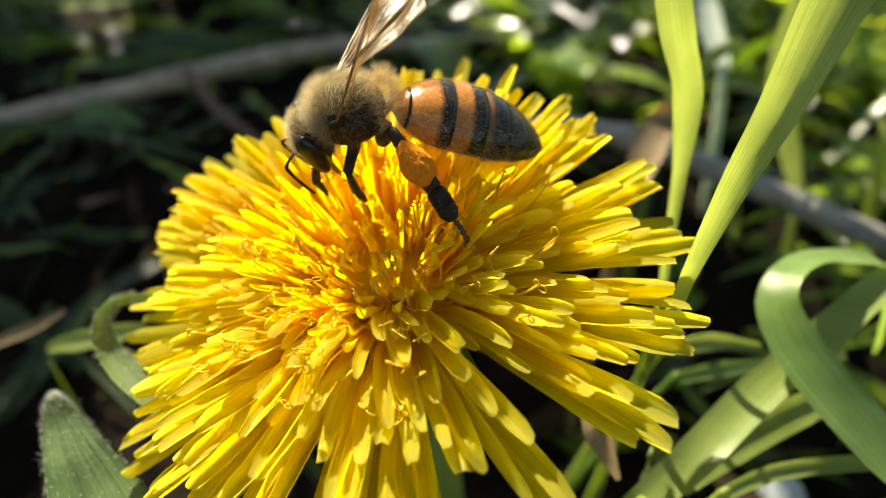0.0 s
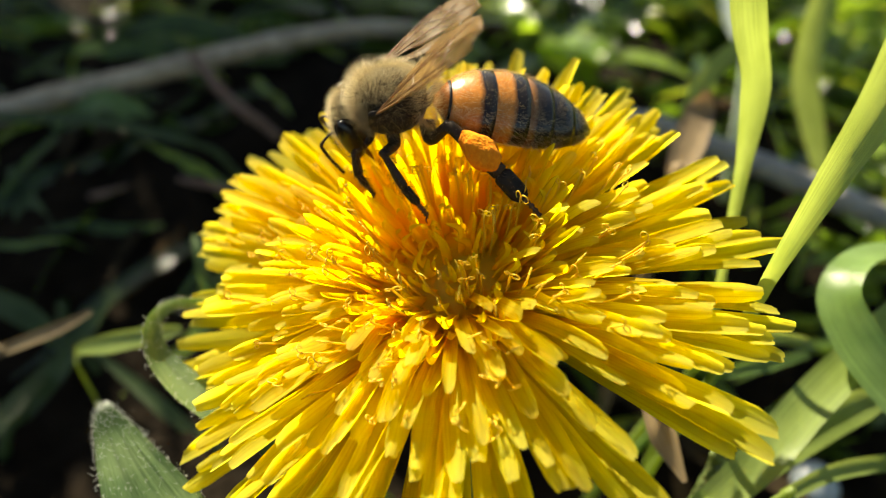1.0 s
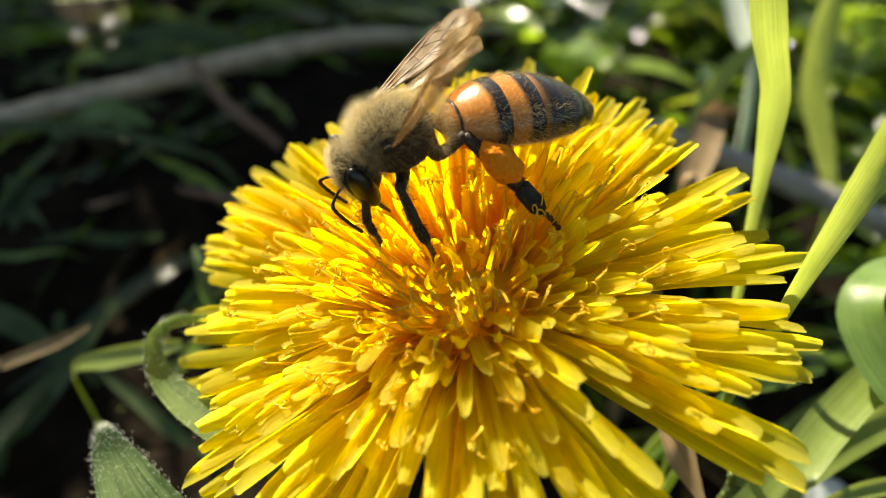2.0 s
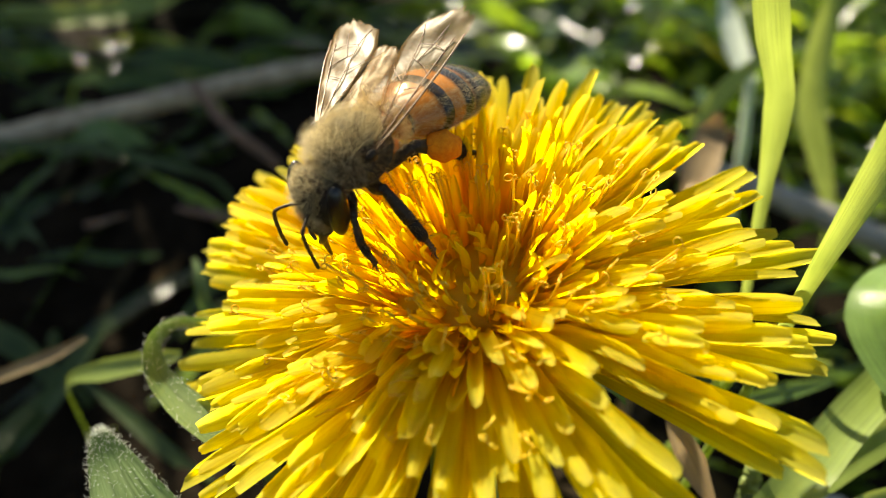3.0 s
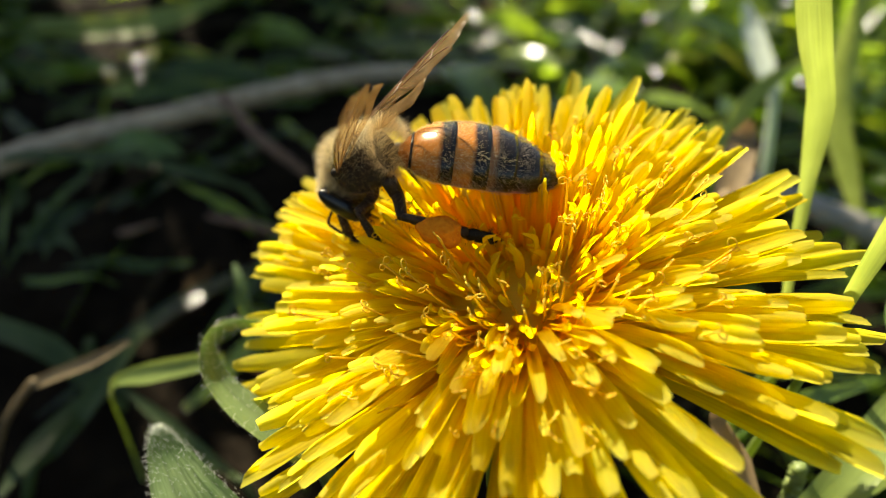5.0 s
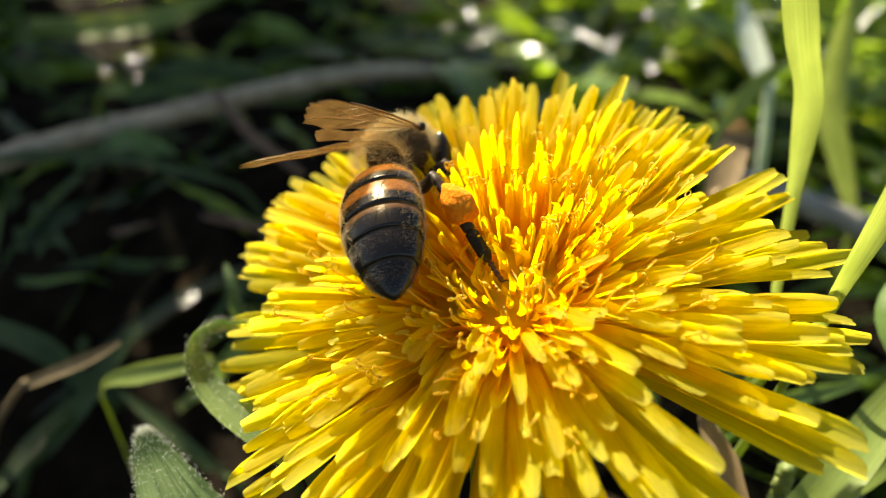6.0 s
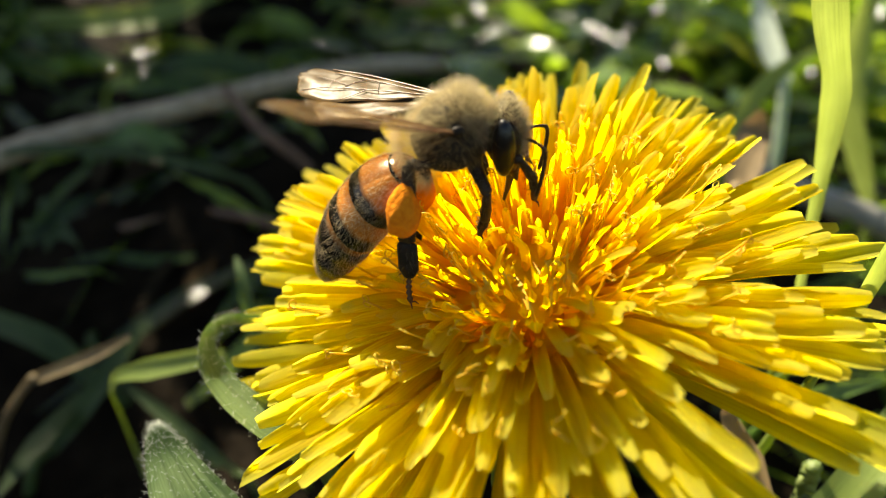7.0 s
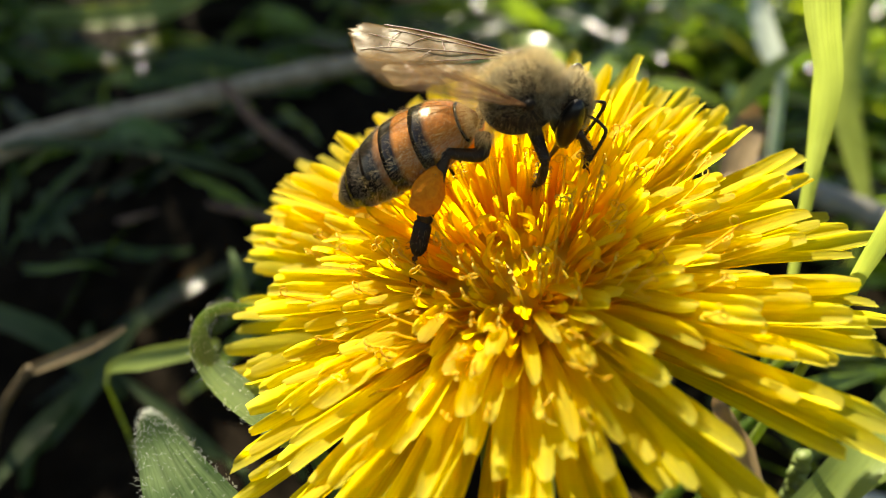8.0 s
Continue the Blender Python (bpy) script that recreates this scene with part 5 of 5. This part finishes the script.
MIDDLE_LEFT_ROWS = [
    (0, -24, -13, -4, 0.0, -0.0, 0.0), (0.5, 18, -10, -7, 0.0, 0.1, -0.1), (1, 24, 14, 5, -0.1, 0.3, -0.2), (1.2, 21, 6, 1, -0.0, 0.2, -0.2),
    (2.3, 6, -5, -3, 0.0, 0.0, -0.0), (2.5, -15, -5, -1, 0.0, -0.0, 0.0), (2.8, -12, 2, 3, -0.0, -0.0, 0.0), (3, 24, -7, -6, 0.0, 0.1, -0.0),
    (3.3, 34, -3, -6, 0.0, 0.5, -0.2), (3.5, 28, 15, 11, -0.5, 0.8, -0.6), (3.8, 25, 13, 4, -0.1, 0.3, -0.2), (4, 22, 5, 0, -0.0, 0.2, -0.2),
    (4.3, 14, -10, -6, 0.0, 0.1, -0.1), (4.5, 1, -12, -6, 0.0, -0.0, 0.0), (4.7, -0, -12, -6, 0.0, -0.0, 0.0), (5.8, -8, 0, 0, 0, 0, 0),
    (8, -8, 0, 0, 0, 0, 0),
]
MIDDLE_RIGHT_ROWS = [
    (0, 8, 0, 0, 0, 0, 0), (4.7, 8, 0, 0, 0, 0, 0), (5.8, 0, 0, 0, 0.0, 0.0, 0.0), (6, 0, 0, 0, 0.0, 0.0, 0.0), (6.3, 0, 0, 0, 0.0, 0.0, 0.0),
    (6.5, 45, -21, 5, 0.0, 0.0, 0.0), (6.7, 41, -24, 8, 0.0, 0.0, 0.0), (7, 31, 15, -11, -0.0, 0.0, 0.0), (7.3, 41, 23, -16, 0.0, 0.0, 0.0),
    (7.5, 22, 21, -13, -0.0, 0.0, 0.0), (8, 31, 7, -7, -0.0, 0.0, 0.0),
]


def turned(place, a, b, c, rest=None):
    """A pose at place (millimetres), turned by the axis (a, b, c) times its length in degrees, after the resting turn."""
    v = Vector((a, b, c))
    m = Matrix.Rotation(radians(v.length), 4, v.normalized()) if v.length > 1e-6 else Matrix.Identity(4)
    return Matrix.Translation(Vector(place) * MM) @ m @ (rest or Matrix.Identity(4))


def wing_rest(sg):
    d = unit([-0.75, 0.5 * sg, 0.45])
    c = np.array([-0.4, -0.8 * sg, 0.1])
    c = unit(c - d * (c @ d))
    n = np.cross(d, c)
    return Matrix([(d[k], c[k], n[k], 0) for k in range(3)] + [(0, 0, 0, 1)])


def motions():
    walk(BEE_OB, [(t, at(x, y, z, rx, ry, rz)) for t, x, y, z, rx, ry, rz in BEE_ROWS])
    walk(BEE_ABDOMEN, [(t, turned(WAIST, a, b, c)) for t, a, b, c in ABDOMEN_ROWS])
    walk(BEE_HEAD, [(t, turned(NECK, a, b, c)) for t, a, b, c in HEAD_ROWS])
    for ob in [o for o in BEE_OB.children if "side" in o]:
        sg = ob["side"]
        rows = WING_LEFT_ROWS if sg == 1 else WING_RIGHT_ROWS
        walk(ob, [(t, turned((TEGULA[0], sg * TEGULA[1], TEGULA[2]), a, b, c, wing_rest(sg))) for t, a, b, c in rows])
    for (kind, sg), ob in BEE_LEGS.items():
        root = {"hind": (-1.3, 1.0, -1.4), "mid": (0.2, 0.9, -1.5), "fore": (1.5, 0.7, -1.4)}[kind]
        rows = {("hind", 1): HIND_LEFT_ROWS, ("hind", -1): HIND_RIGHT_ROWS}.get((kind, sg), MIDDLE_LEFT_ROWS if sg == 1 else MIDDLE_RIGHT_ROWS)
        k = 0.5 if kind == "fore" else 1.0
        walk(ob, [(t, turned((root[0] + k * x, sg * root[1] + k * y, root[2] + k * z), a * k, b * k, c * k)) for t, a, b, c, x, y, z in rows])


motions()
